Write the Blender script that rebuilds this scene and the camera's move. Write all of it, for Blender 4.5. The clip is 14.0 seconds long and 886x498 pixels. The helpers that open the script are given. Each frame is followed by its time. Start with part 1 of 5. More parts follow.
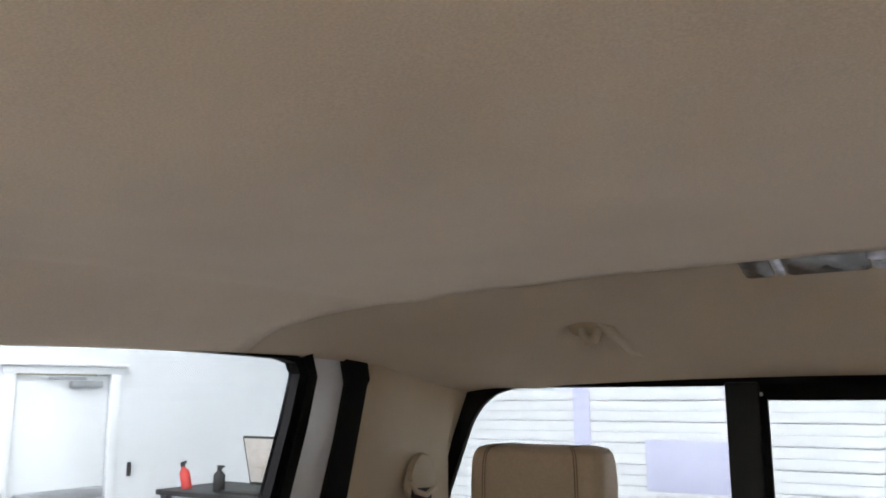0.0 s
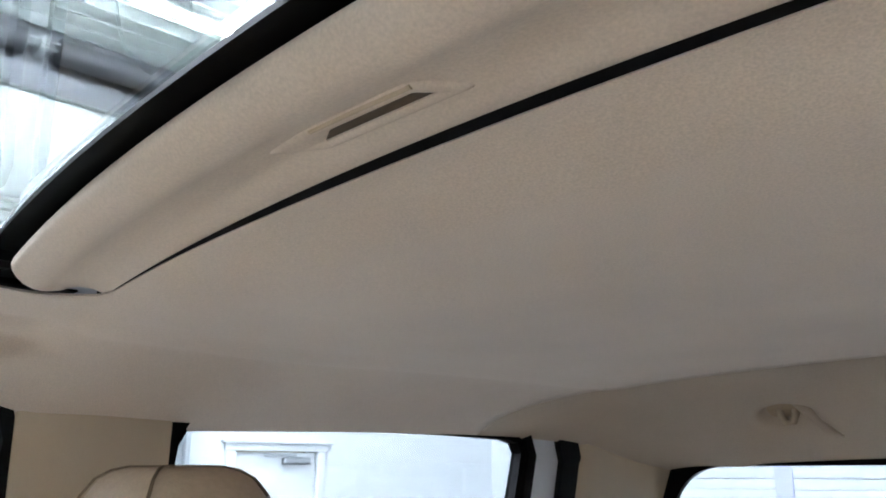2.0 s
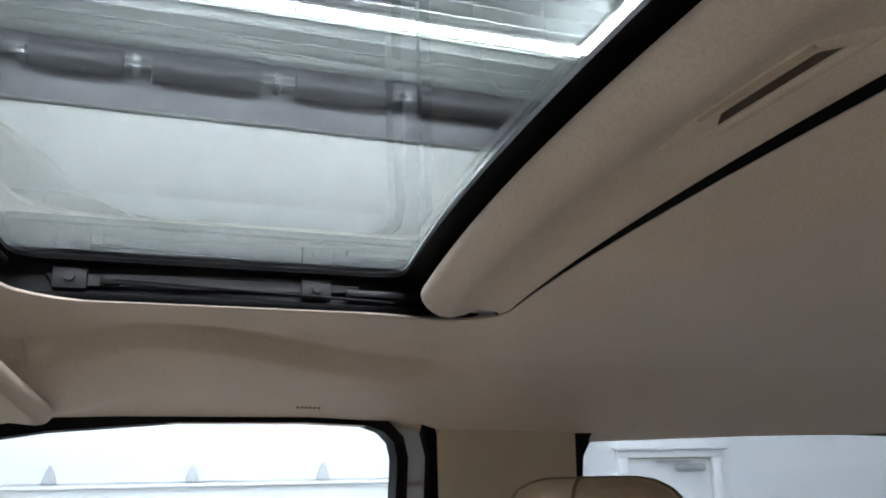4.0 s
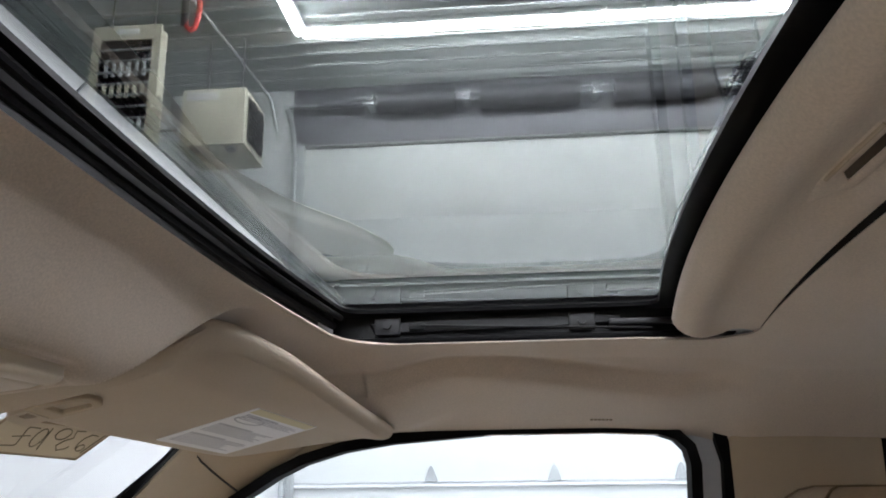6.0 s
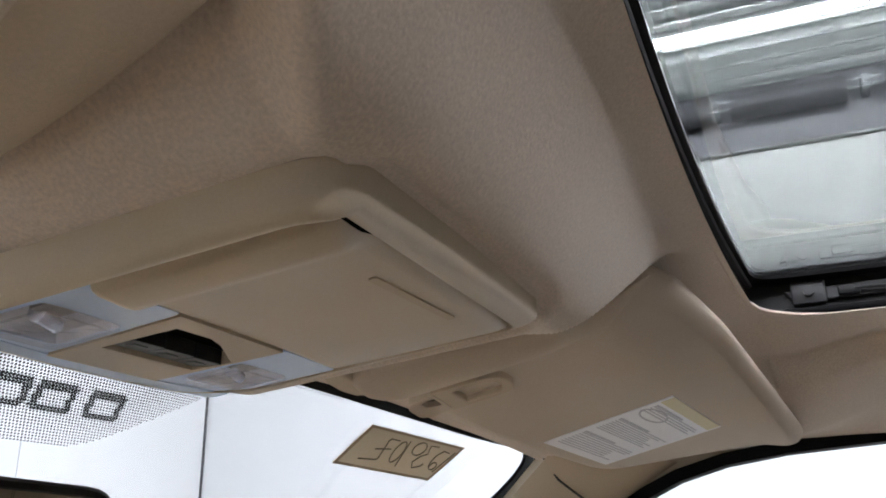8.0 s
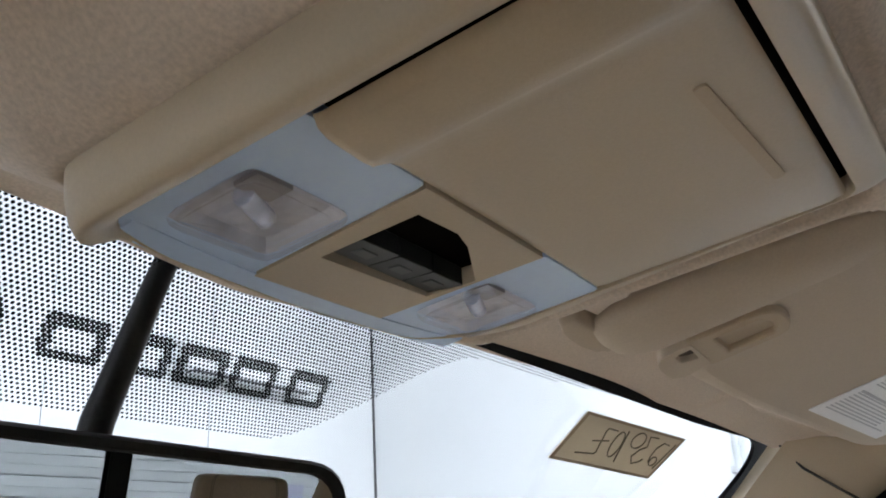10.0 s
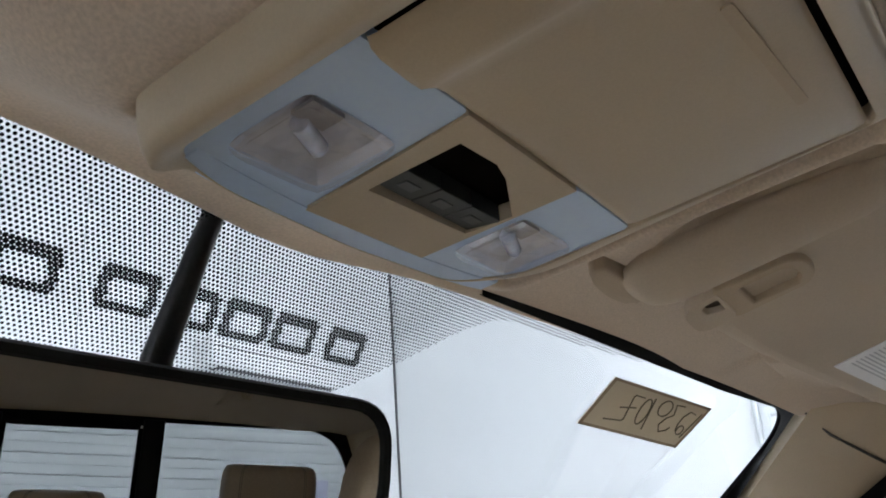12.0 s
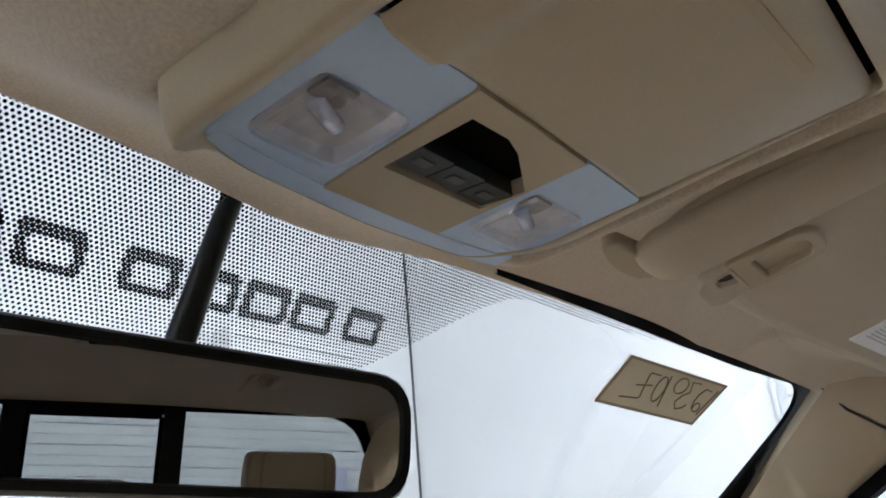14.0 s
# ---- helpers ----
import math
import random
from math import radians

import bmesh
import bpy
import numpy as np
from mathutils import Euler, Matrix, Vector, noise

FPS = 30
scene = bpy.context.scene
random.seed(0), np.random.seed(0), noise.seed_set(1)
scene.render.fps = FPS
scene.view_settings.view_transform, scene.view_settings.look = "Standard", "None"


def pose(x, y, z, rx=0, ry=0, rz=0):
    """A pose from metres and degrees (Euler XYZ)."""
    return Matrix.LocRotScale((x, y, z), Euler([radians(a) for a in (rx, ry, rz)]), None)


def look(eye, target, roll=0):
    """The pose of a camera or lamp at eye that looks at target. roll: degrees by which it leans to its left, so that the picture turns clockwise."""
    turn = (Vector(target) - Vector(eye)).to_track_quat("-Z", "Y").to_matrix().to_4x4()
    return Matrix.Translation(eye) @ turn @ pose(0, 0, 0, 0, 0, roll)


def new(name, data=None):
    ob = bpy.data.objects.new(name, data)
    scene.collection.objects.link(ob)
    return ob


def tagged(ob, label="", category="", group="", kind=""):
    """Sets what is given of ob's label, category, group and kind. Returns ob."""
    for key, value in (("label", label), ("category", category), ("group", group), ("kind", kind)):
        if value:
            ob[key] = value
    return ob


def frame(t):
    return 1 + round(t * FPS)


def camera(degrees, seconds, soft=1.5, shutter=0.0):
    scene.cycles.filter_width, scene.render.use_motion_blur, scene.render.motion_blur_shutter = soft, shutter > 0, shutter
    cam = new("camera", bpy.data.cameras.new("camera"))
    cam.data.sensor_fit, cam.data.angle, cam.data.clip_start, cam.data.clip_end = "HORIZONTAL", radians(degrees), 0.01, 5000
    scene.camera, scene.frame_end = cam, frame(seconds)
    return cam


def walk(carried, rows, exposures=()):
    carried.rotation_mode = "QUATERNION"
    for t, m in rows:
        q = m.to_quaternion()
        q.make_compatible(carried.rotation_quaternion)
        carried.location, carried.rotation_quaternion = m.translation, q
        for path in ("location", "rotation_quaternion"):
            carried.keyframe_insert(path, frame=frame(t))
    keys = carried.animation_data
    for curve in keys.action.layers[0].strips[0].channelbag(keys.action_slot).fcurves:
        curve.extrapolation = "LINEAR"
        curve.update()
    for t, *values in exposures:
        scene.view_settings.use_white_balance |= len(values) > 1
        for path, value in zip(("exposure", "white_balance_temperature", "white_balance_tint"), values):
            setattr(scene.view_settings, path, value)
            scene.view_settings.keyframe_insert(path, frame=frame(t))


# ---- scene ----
cam = camera(55.7, 14.0, soft=1.8)
SCALE, EYE_Z = 1.18, 1.81


def cab(p):
    """From the cab's own measure to metres."""
    return Vector((SCALE * p[0], SCALE * p[1], EYE_Z + SCALE * (p[2] - EYE_Z)))


CAB = Matrix.Translation((0, 0, EYE_Z)) @ Matrix.Diagonal((SCALE, SCALE, SCALE, 1)) @ Matrix.Translation((0, 0, -EYE_Z))
PATH = [
    (0, (-0.182, 0.066, 1.808), (0.908, -1.576, 2.147), -0.4),
    (0.5, (-0.193, 0.084, 1.82), (0.833, -1.578, 2.251), -0.7),
    (1, (-0.228, 0.1645, 1.824), (0.774, -1.508, 2.273), -0.8),
    (1.2, (-0.244, 0.192, 1.8175), (0.796, -1.452, 2.280), -0.7),
    (1.5, (-0.259, 0.232, 1.808), (0.911, -1.317, 2.291), -0.1),
    (2, (-0.268, 0.256, 1.809), (1.118, -1.092, 2.321), -0.2),
    (2.5, (-0.241, 0.274, 1.807), (1.301, -0.887, 2.331), -0.5),
    (3, (-0.233, 0.28, 1.809), (1.426, -0.7, 2.345), -0.9),
    (3.2, (-0.233, 0.278, 1.812), (1.465, -0.632, 2.349), -1.0),
    (5.3, (-0.327, 0.221, 1.811), (1.594, 0.094, 2.355), -1.2),
    (5.5, (-0.345, 0.211, 1.812), (1.579, 0.171, 2.358), -1.1),
    (6, (-0.377, 0.201, 1.816), (1.539, 0.374, 2.364), -0.7),
    (6.5, (-0.388, 0.201, 1.815), (1.505, 0.533, 2.368), -0.6),
    (7, (-0.374, 0.23, 1.811), (1.485, 0.697, 2.382), -0.7),
    (7.5, (-0.311, 0.299, 1.791), (1.502, 0.875, 2.407), -0.4),
    (8, (-0.26, 0.365, 1.788), (1.492, 1.067, 2.449), -0.9),
    (8.5, (-0.224, 0.407, 1.79), (1.462, 1.235, 2.478), -0.9),
    (9, (-0.199, 0.435, 1.783), (1.429, 1.355, 2.492), -2.4),
    (9.2, (-0.191, 0.44, 1.781), (1.419, 1.381, 2.505), -2.8),
    (11.5, (-0.202, 0.454, 1.749), (1.358, 1.462, 2.492), -4.2),
    (12, (-0.203, 0.454, 1.747), (1.351, 1.476, 2.482), -4.4),
    (12.5, (-0.204, 0.453, 1.745), (1.341, 1.492, 2.475), -4.5),
    (13, (-0.207, 0.451, 1.744), (1.335, 1.501, 2.466), -4.6),
    (13.5, (-0.211, 0.45, 1.744), (1.331, 1.502, 2.462), -4.8),
    (14, (-0.207, 0.452, 1.741), (1.335, 1.51, 2.45), -5.1),
]
walk(cam, [(t, look(cab(eye), cab(aim), roll)) for t, eye, aim, roll in PATH],
     exposures=[(0.0, 1.25, 6900, 12), (0.8, 1.42, 6500, 10), (2.0, 1.42, 6050, 9), (3.2, 0.47, 6250, 10), (5.3, 0.30, 6550, 12), (7.0, 0.28, 6700, 15), (7.5, 0.32, 6700, 15), (8.3, 0.44, 6600, 15), (9.2, 0.57, 6450, 13), (11.3, 0.16, 6350, 11), (14.0, 0.22, 6400, 11)])

# ---- light ----
world = bpy.data.worlds.new("world")
scene.world = world
world.use_nodes = True
nt = world.node_tree
sky = nt.nodes.new("ShaderNodeTexSky")
sky.sky_type, sky.sun_disc, sky.sun_elevation, sky.sun_rotation = "NISHITA", False, radians(35), radians(200)
nt.links.new(sky.outputs[0], nt.nodes["Background"].inputs[0])
nt.nodes["Background"].inputs[1].default_value = 0.1
LED_POWER = 170.0


# ---- materials ----
def mat(name, rgb, rough=0.6, metal=0.0, grain=0.0, grain_size=200.0, stain=0.0, stain_size=4.0, bump=0.0, bump_size=300.0, sheen=0.0, spec=0.5, coat=0.0, streak=(1, 1, 1)):
    """A surface with fine grain, broad stains and a relief of its own."""
    m = bpy.data.materials.new(name)
    m.use_nodes = True
    n, li = m.node_tree.nodes, m.node_tree.links
    b = n["Principled BSDF"]
    b.inputs["Roughness"].default_value, b.inputs["Metallic"].default_value = rough, metal
    b.inputs["Specular IOR Level"].default_value, b.inputs["Coat Weight"].default_value = spec, coat
    b.inputs["Sheen Weight"].default_value = sheen
    co = n.new("ShaderNodeTexCoord")
    mp = n.new("ShaderNodeMapping")
    mp.inputs["Scale"].default_value = streak
    li.new(co.outputs["Object"], mp.inputs[0])
    colour = n.new("ShaderNodeRGB")
    colour.outputs[0].default_value = (*rgb, 1)
    last = colour.outputs[0]
    for amount, size, detail in ((grain, grain_size, 3), (stain, stain_size, 5)):
        if amount:
            tex = n.new("ShaderNodeTexNoise")
            tex.inputs["Scale"].default_value, tex.inputs["Detail"].default_value = size, detail
            li.new(mp.outputs[0], tex.inputs["Vector"])
            rng = n.new("ShaderNodeMapRange")
            rng.inputs["From Min"].default_value, rng.inputs["From Max"].default_value = 0.3, 0.7
            rng.inputs["To Min"].default_value, rng.inputs["To Max"].default_value = 1 - amount, 1 + amount
            li.new(tex.outputs["Fac"], rng.inputs["Value"])
            mul = n.new("ShaderNodeVectorMath")
            mul.operation = "MULTIPLY"
            li.new(last, mul.inputs[0])
            li.new(rng.outputs[0], mul.inputs[1])
            last = mul.outputs[0]
    li.new(last, b.inputs["Base Color"])
    if bump:
        tex = n.new("ShaderNodeTexNoise")
        tex.inputs["Scale"].default_value, tex.inputs["Detail"].default_value = bump_size, 4
        li.new(mp.outputs[0], tex.inputs["Vector"])
        bp = n.new("ShaderNodeBump")
        bp.inputs["Strength"].default_value, bp.inputs["Distance"].default_value = bump, 0.002
        li.new(tex.outputs["Fac"], bp.inputs["Height"])
        li.new(bp.outputs[0], b.inputs["Normal"])
    return m


def pane(name, tint, gloss=1.5, rough=0.0):
    """A thin pane: clear with a tint, and its reflection."""
    m = bpy.data.materials.new(name)
    m.use_nodes = True
    n, li = m.node_tree.nodes, m.node_tree.links
    n.remove(n["Principled BSDF"])
    clear, shine, mix, fr = n.new("ShaderNodeBsdfTransparent"), n.new("ShaderNodeBsdfGlossy"), n.new("ShaderNodeMixShader"), n.new("ShaderNodeFresnel")
    clear.inputs[0].default_value = (*tint, 1)
    shine.inputs["Roughness"].default_value = rough
    fr.inputs["IOR"].default_value = gloss
    li.new(fr.outputs[0], mix.inputs[0])
    li.new(clear.outputs[0], mix.inputs[1])
    li.new(shine.outputs[0], mix.inputs[2])
    li.new(mix.outputs[0], n["Material Output"].inputs[0])
    return m


def glow(name, rgb, power):
    m = bpy.data.materials.new(name)
    m.use_nodes = True
    b = m.node_tree.nodes["Principled BSDF"]
    b.inputs["Base Color"].default_value = (0.8, 0.8, 0.8, 1)
    b.inputs["Emission Color"].default_value, b.inputs["Emission Strength"].default_value = (*rgb, 1), power
    return m


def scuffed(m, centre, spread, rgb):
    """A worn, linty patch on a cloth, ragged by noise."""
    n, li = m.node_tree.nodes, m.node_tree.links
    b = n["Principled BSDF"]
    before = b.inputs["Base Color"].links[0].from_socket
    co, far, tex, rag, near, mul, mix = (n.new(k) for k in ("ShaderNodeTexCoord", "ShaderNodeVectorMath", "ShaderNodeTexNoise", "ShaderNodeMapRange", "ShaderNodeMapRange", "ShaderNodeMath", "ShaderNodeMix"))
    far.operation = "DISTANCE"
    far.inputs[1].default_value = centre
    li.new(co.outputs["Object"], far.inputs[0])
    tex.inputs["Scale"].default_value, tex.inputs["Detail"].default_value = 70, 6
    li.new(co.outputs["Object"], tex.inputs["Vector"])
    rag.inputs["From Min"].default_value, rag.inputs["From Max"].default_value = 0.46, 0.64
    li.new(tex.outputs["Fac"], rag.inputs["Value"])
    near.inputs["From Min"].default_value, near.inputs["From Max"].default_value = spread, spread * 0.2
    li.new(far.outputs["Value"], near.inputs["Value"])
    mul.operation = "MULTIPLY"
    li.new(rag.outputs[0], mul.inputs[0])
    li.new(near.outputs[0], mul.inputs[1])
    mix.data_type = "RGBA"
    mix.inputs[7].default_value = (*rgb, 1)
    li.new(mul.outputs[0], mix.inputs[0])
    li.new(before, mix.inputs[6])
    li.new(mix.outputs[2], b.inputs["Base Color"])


CLOTH = mat("headliner_cloth", (0.62, 0.525, 0.437), 0.95, grain=0.11, grain_size=620, stain=0.07, stain_size=3.0, bump=0.10, bump_size=500, sheen=0.25, spec=0.15)
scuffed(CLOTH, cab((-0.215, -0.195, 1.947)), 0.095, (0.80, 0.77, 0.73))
SHADE = mat("shade_cloth", (0.63, 0.535, 0.445), 0.95, grain=0.08, grain_size=450, stain=0.05, stain_size=6, bump=0.15, bump_size=900, sheen=0.25, spec=0.15)
HEADERTRIM = mat("header_tan", (0.515, 0.433, 0.345), 0.8, grain=0.07, grain_size=450, stain=0.06, stain_size=4, bump=0.2, bump_size=800, spec=0.25)
VISOR = mat("visor_vinyl", (0.525, 0.446, 0.355), 0.75, grain=0.04, grain_size=600, stain=0.04, stain_size=5, bump=0.15, bump_size=1200, spec=0.3)
TRIM = mat("tan_plastic", (0.48, 0.39, 0.28), 0.6, grain=0.03, grain_size=700, stain=0.04, stain_size=7, bump=0.08, bump_size=1500, spec=0.35)
CONSOLE = mat("console_plastic", (0.50, 0.415, 0.300), 0.42, grain=0.03, grain_size=800, stain=0.03, stain_size=9, bump=0.06, bump_size=1600, spec=0.4)
LEATHER = mat("tan_leather", (0.44, 0.335, 0.23), 0.55, grain=0.06, grain_size=160, stain=0.05, stain_size=8, bump=0.25, bump_size=420, spec=0.4)
STITCH = mat("thread", (0.20, 0.15, 0.10), 0.9, grain=0.2, grain_size=900)
RUBBER = mat("black_rubber", (0.004, 0.004, 0.005), 0.7, grain=0.3, grain_size=300, bump=0.1, bump_size=700, spec=0.08)
BLACK = mat("black_enamel", (0.003, 0.003, 0.0035), 0.5, grain=0.3, grain_size=200, spec=0.06)
BLACKPLASTIC = mat("black_plastic", (0.007, 0.0075, 0.008), 0.45, grain=0.2, grain_size=400, stain=0.2, stain_size=25, bump=0.08, bump_size=900, spec=0.2)
GREYRAIL = mat("grey_aluminium_rail", (0.012, 0.0125, 0.014), 0.5, 0.2, grain=0.2, grain_size=250, stain=0.2, stain_size=20)
STEEL = mat("dull_steel", (0.25, 0.26, 0.27), 0.4, 0.9, grain=0.15, grain_size=200, stain=0.2, stain_size=15)
BODY = mat("white_car_paint", (0.62, 0.63, 0.66), 0.35, grain=0.02, grain_size=90, stain=0.04, stain_size=6, coat=0.3)
LENSPLATE = mat("pale_lens_plastic", (0.56, 0.73, 1.0), 0.30, grain=0.02, grain_size=300, stain=0.03, stain_size=20)
SMOKED = mat("smoked_lens", (0.16, 0.15, 0.15), 0.15, 0.3, grain=0.25, grain_size=60, stain=0.4, stain_size=25, bump=0.4, bump_size=50)
CLEARLENS = mat("clear_ribbed_lens", (0.66, 0.70, 0.84), 0.10, 0.18, grain=0.25, grain_size=70, stain=0.2, stain_size=30, bump=0.5, bump_size=60)
REFLECTOR = mat("lamp_reflector", (0.74, 0.77, 0.88), 0.18, 0.0, grain=0.06, grain_size=150, stain=0.12, stain_size=60, bump=0.5, bump_size=120, coat=0.4)
LAMPHOLDER = mat("lamp_holder", (0.36, 0.35, 0.38), 0.4, 0.2, grain=0.1, grain_size=200)
LAMPCOVER = bpy.data.materials.new("clear_lamp_cover")
LAMPCOVER.use_nodes = True
cover = LAMPCOVER.node_tree.nodes
cover.remove(cover["Principled BSDF"])
cover_clear, cover_shine, cover_mix = cover.new("ShaderNodeBsdfTransparent"), cover.new("ShaderNodeBsdfGlossy"), cover.new("ShaderNodeMixShader")
cover_clear.inputs[0].default_value = (0.94, 0.95, 0.98, 1)
cover_shine.inputs["Roughness"].default_value = 0.06
cover_mix.inputs[0].default_value = 0.14
LAMPCOVER.node_tree.links.new(cover_clear.outputs[0], cover_mix.inputs[1])
LAMPCOVER.node_tree.links.new(cover_shine.outputs[0], cover_mix.inputs[2])
LAMPCOVER.node_tree.links.new(cover_mix.outputs[0], cover["Material Output"].inputs[0])
# near-black for gaps and recesses: their shadow is put into the colour
SHADOWBLACK = mat("recess_shadow_black", (0.003, 0.0025, 0.0025), 0.8, grain=0.2, grain_size=200, spec=0.04)
BUTTON = mat("switch_plastic", (0.010, 0.014, 0.015), 0.45, grain=0.1, grain_size=300, spec=0.25)
ICON = mat("switch_marking", (0.05, 0.06, 0.06), 0.6)
PAPER = mat("brown_card", (0.55, 0.47, 0.37), 0.85, grain=0.06, grain_size=300, stain=0.08, stain_size=12)
# thin card lets light from behind shine through
thin = PAPER.node_tree.nodes.new("ShaderNodeBsdfTranslucent")
thin.inputs[0].default_value = (0.60, 0.53, 0.42, 1)
blend = PAPER.node_tree.nodes.new("ShaderNodeMixShader")
blend.inputs[0].default_value = 0.6
PAPER.node_tree.links.new(PAPER.node_tree.nodes["Principled BSDF"].outputs[0], blend.inputs[1])
PAPER.node_tree.links.new(thin.outputs[0], blend.inputs[2])
PAPER.node_tree.links.new(blend.outputs[0], PAPER.node_tree.nodes["Material Output"].inputs[0])
CARDEDGE = mat("card_border", (0.34, 0.26, 0.19), 0.85, grain=0.1, grain_size=200)
INK = mat("pencil_line", (0.16, 0.14, 0.11), 0.9)
LABEL = mat("label_paper", (0.80, 0.80, 0.82), 0.5, grain=0.03, grain_size=200)
LABELTEXT = mat("label_print", (0.47, 0.47, 0.51), 0.6)
LABELYELLOW = mat("label_heading", (0.62, 0.55, 0.33), 0.5)
FRIT = mat("frit_enamel", (0.004, 0.004, 0.005), 0.8, spec=0.03)
CARPET = mat("tan_carpet", (0.12, 0.095, 0.07), 0.95, grain=0.25, grain_size=300, stain=0.12, stain_size=5, bump=0.4, bump_size=500, sheen=0.2, spec=0.1)
WHITEWALL = mat("white_liner_panel", (0.72, 0.74, 0.745), 0.55, grain=0.015, grain_size=40, stain=0.03, stain_size=0.9, bump=0.03, bump_size=30)
CEILMAT = mat("ribbed_white_steel", (0.62, 0.66, 0.66), 0.5, grain=0.02, grain_size=30, stain=0.05, stain_size=0.8)
DOORMAT = mat("white_door_paint", (0.74, 0.76, 0.76), 0.5, grain=0.015, grain_size=40, stain=0.03, stain_size=1.1, bump=0.04, bump_size=60)
DOORJOINT = mat("door_joint", (0.60, 0.61, 0.64), 0.7, grain=0.1, grain_size=60)
LAVENDER = mat("pale_lilac_plate", (0.54, 0.55, 0.70), 0.5, stain=0.04, stain_size=3)
GALV = mat("galvanised_steel", (0.45, 0.47, 0.48), 0.45, 0.7, grain=0.12, grain_size=60, stain=0.15, stain_size=5)
DARKSTEEL = mat("dark_steel", (0.085, 0.085, 0.095), 0.5, 0.4, grain=0.2, grain_size=50, stain=0.25, stain_size=4)
HEATERMAT = mat("cream_enamel", (0.55, 0.52, 0.42), 0.5, grain=0.03, grain_size=60, stain=0.06, stain_size=3)
CONCRETE = mat("light_sealed_concrete", (0.33, 0.33, 0.325), 0.6, grain=0.08, grain_size=60, stain=0.15, stain_size=0.8, bump=0.1, bump_size=40)
RED = mat("red_plastic", (0.55, 0.04, 0.03), 0.45, grain=0.04, grain_size=80)
CABLE = mat("black_cable", (0.02, 0.02, 0.02), 0.6)
SCREENMAT = mat("laptop_page", (0.62, 0.57, 0.52), 0.3, stain=0.1, stain_size=12)
MIRRORGLASS = mat("mirror_silver", (0.63, 0.645, 0.625), 0.0, 1.0)
SUNROOFGLASS = pane("tinted_sunroof_glass", (0.094, 0.100, 0.095), 1.27)
WINDSHIELD = pane("tinted_windshield_glass", (0.575, 0.575, 0.585), 1.2)
SIDEGLASS = pane("clear_side_glass", (0.53, 0.55, 0.565), 1.3)
REARGLASS = pane("privacy_tinted_rear_glass", (0.30, 0.31, 0.325), 1.3)
CLEAR = bpy.data.materials.new("clear_outer_face")
CLEAR.use_nodes = True
CLEAR.node_tree.nodes.remove(CLEAR.node_tree.nodes["Principled BSDF"])
clear_node = CLEAR.node_tree.nodes.new("ShaderNodeBsdfTransparent")
CLEAR.node_tree.links.new(clear_node.outputs[0], CLEAR.node_tree.nodes["Material Output"].inputs[0])
LED = glow("led_tube", (0.93, 0.98, 1.05), LED_POWER)

# ---- building helpers ----
BASE = {}


def thing(name, label, category, base, group="", kind="", inside=True):
    """An empty at the thing's base, under which its parts hang."""
    ob = new(name)
    ob.empty_display_size = 0.02
    ob.location = cab(base) if inside else Vector(base)
    BASE[ob.name] = (ob.location.copy(), inside)
    return tagged(ob, label, category, group, kind)


def smooth(me, angle=40):
    me.shade_smooth()
    me.set_sharp_from_angle(angle=radians(angle))


def part(name, bm, material, parent, label="", angle=40):
    """Links a bmesh, built in the cab's or the room's measure, as one mesh under a thing or a part."""
    at, inside = BASE[parent.name]
    if inside:
        bm.transform(CAB)
    bm.transform(Matrix.Translation(-at))
    bmesh.ops.recalc_face_normals(bm, faces=bm.faces[:])
    me = bpy.data.meshes.new(name)
    bm.to_mesh(me)
    bm.free()
    me.materials.append(material)
    smooth(me, angle)
    ob = new(name, me)
    ob.parent = parent
    BASE[ob.name] = (at, inside)
    if label:
        ob["label"] = label
    return ob


def solid(name, bm, material, label, category, inside=True, kind="", group="", angle=40):
    """One mesh that is a thing of its own; its origin lies at its centre."""
    if inside:
        bm.transform(CAB)
    lo = [min(v.co[i] for v in bm.verts) for i in range(3)]
    hi = [max(v.co[i] for v in bm.verts) for i in range(3)]
    at = Vector(((lo[0] + hi[0]) / 2, (lo[1] + hi[1]) / 2, lo[2]))
    bm.transform(Matrix.Translation(-at))
    bmesh.ops.recalc_face_normals(bm, faces=bm.faces[:])
    me = bpy.data.meshes.new(name)
    bm.to_mesh(me)
    bm.free()
    me.materials.append(material)
    smooth(me, angle)
    ob = new(name, me)
    ob.location = at
    BASE[ob.name] = (at, inside)
    return tagged(ob, label, category, group, kind)


def glaze(ob, inward):
    """Of a pane's faces only those that look inward mirror; the outer ones are clear. The pane lets daylight through."""
    ob.data.materials.append(CLEAR)
    for f in ob.data.polygons:
        f.material_index = 0 if f.normal.dot(Vector(inward)) > 0.5 else 1
    ob.visible_shadow = False
    return ob


def block(a, b, bevel=0.0, seg=2, bm=None, turn=None):
    """A box between two corners, its edges rounded; turn: a matrix about its centre."""
    out = bm or bmesh.new()
    c = [(a[i] + b[i]) / 2 for i in range(3)]
    made = bmesh.ops.create_cube(out, size=1)["verts"]
    for v in made:
        v.co = Vector([v.co[i] * abs(b[i] - a[i]) for i in range(3)])
    if bevel:
        edges = list({e for v in made for e in v.link_edges})
        made = list({v for f in bmesh.ops.bevel(out, geom=edges, offset=bevel, segments=seg, affect="EDGES", profile=0.5)["faces"] for v in f.verts} | {v for v in made if v.is_valid})
    m = Matrix.Translation(c) @ (turn or Matrix())
    for v in made:
        v.co = m @ v.co
    return out


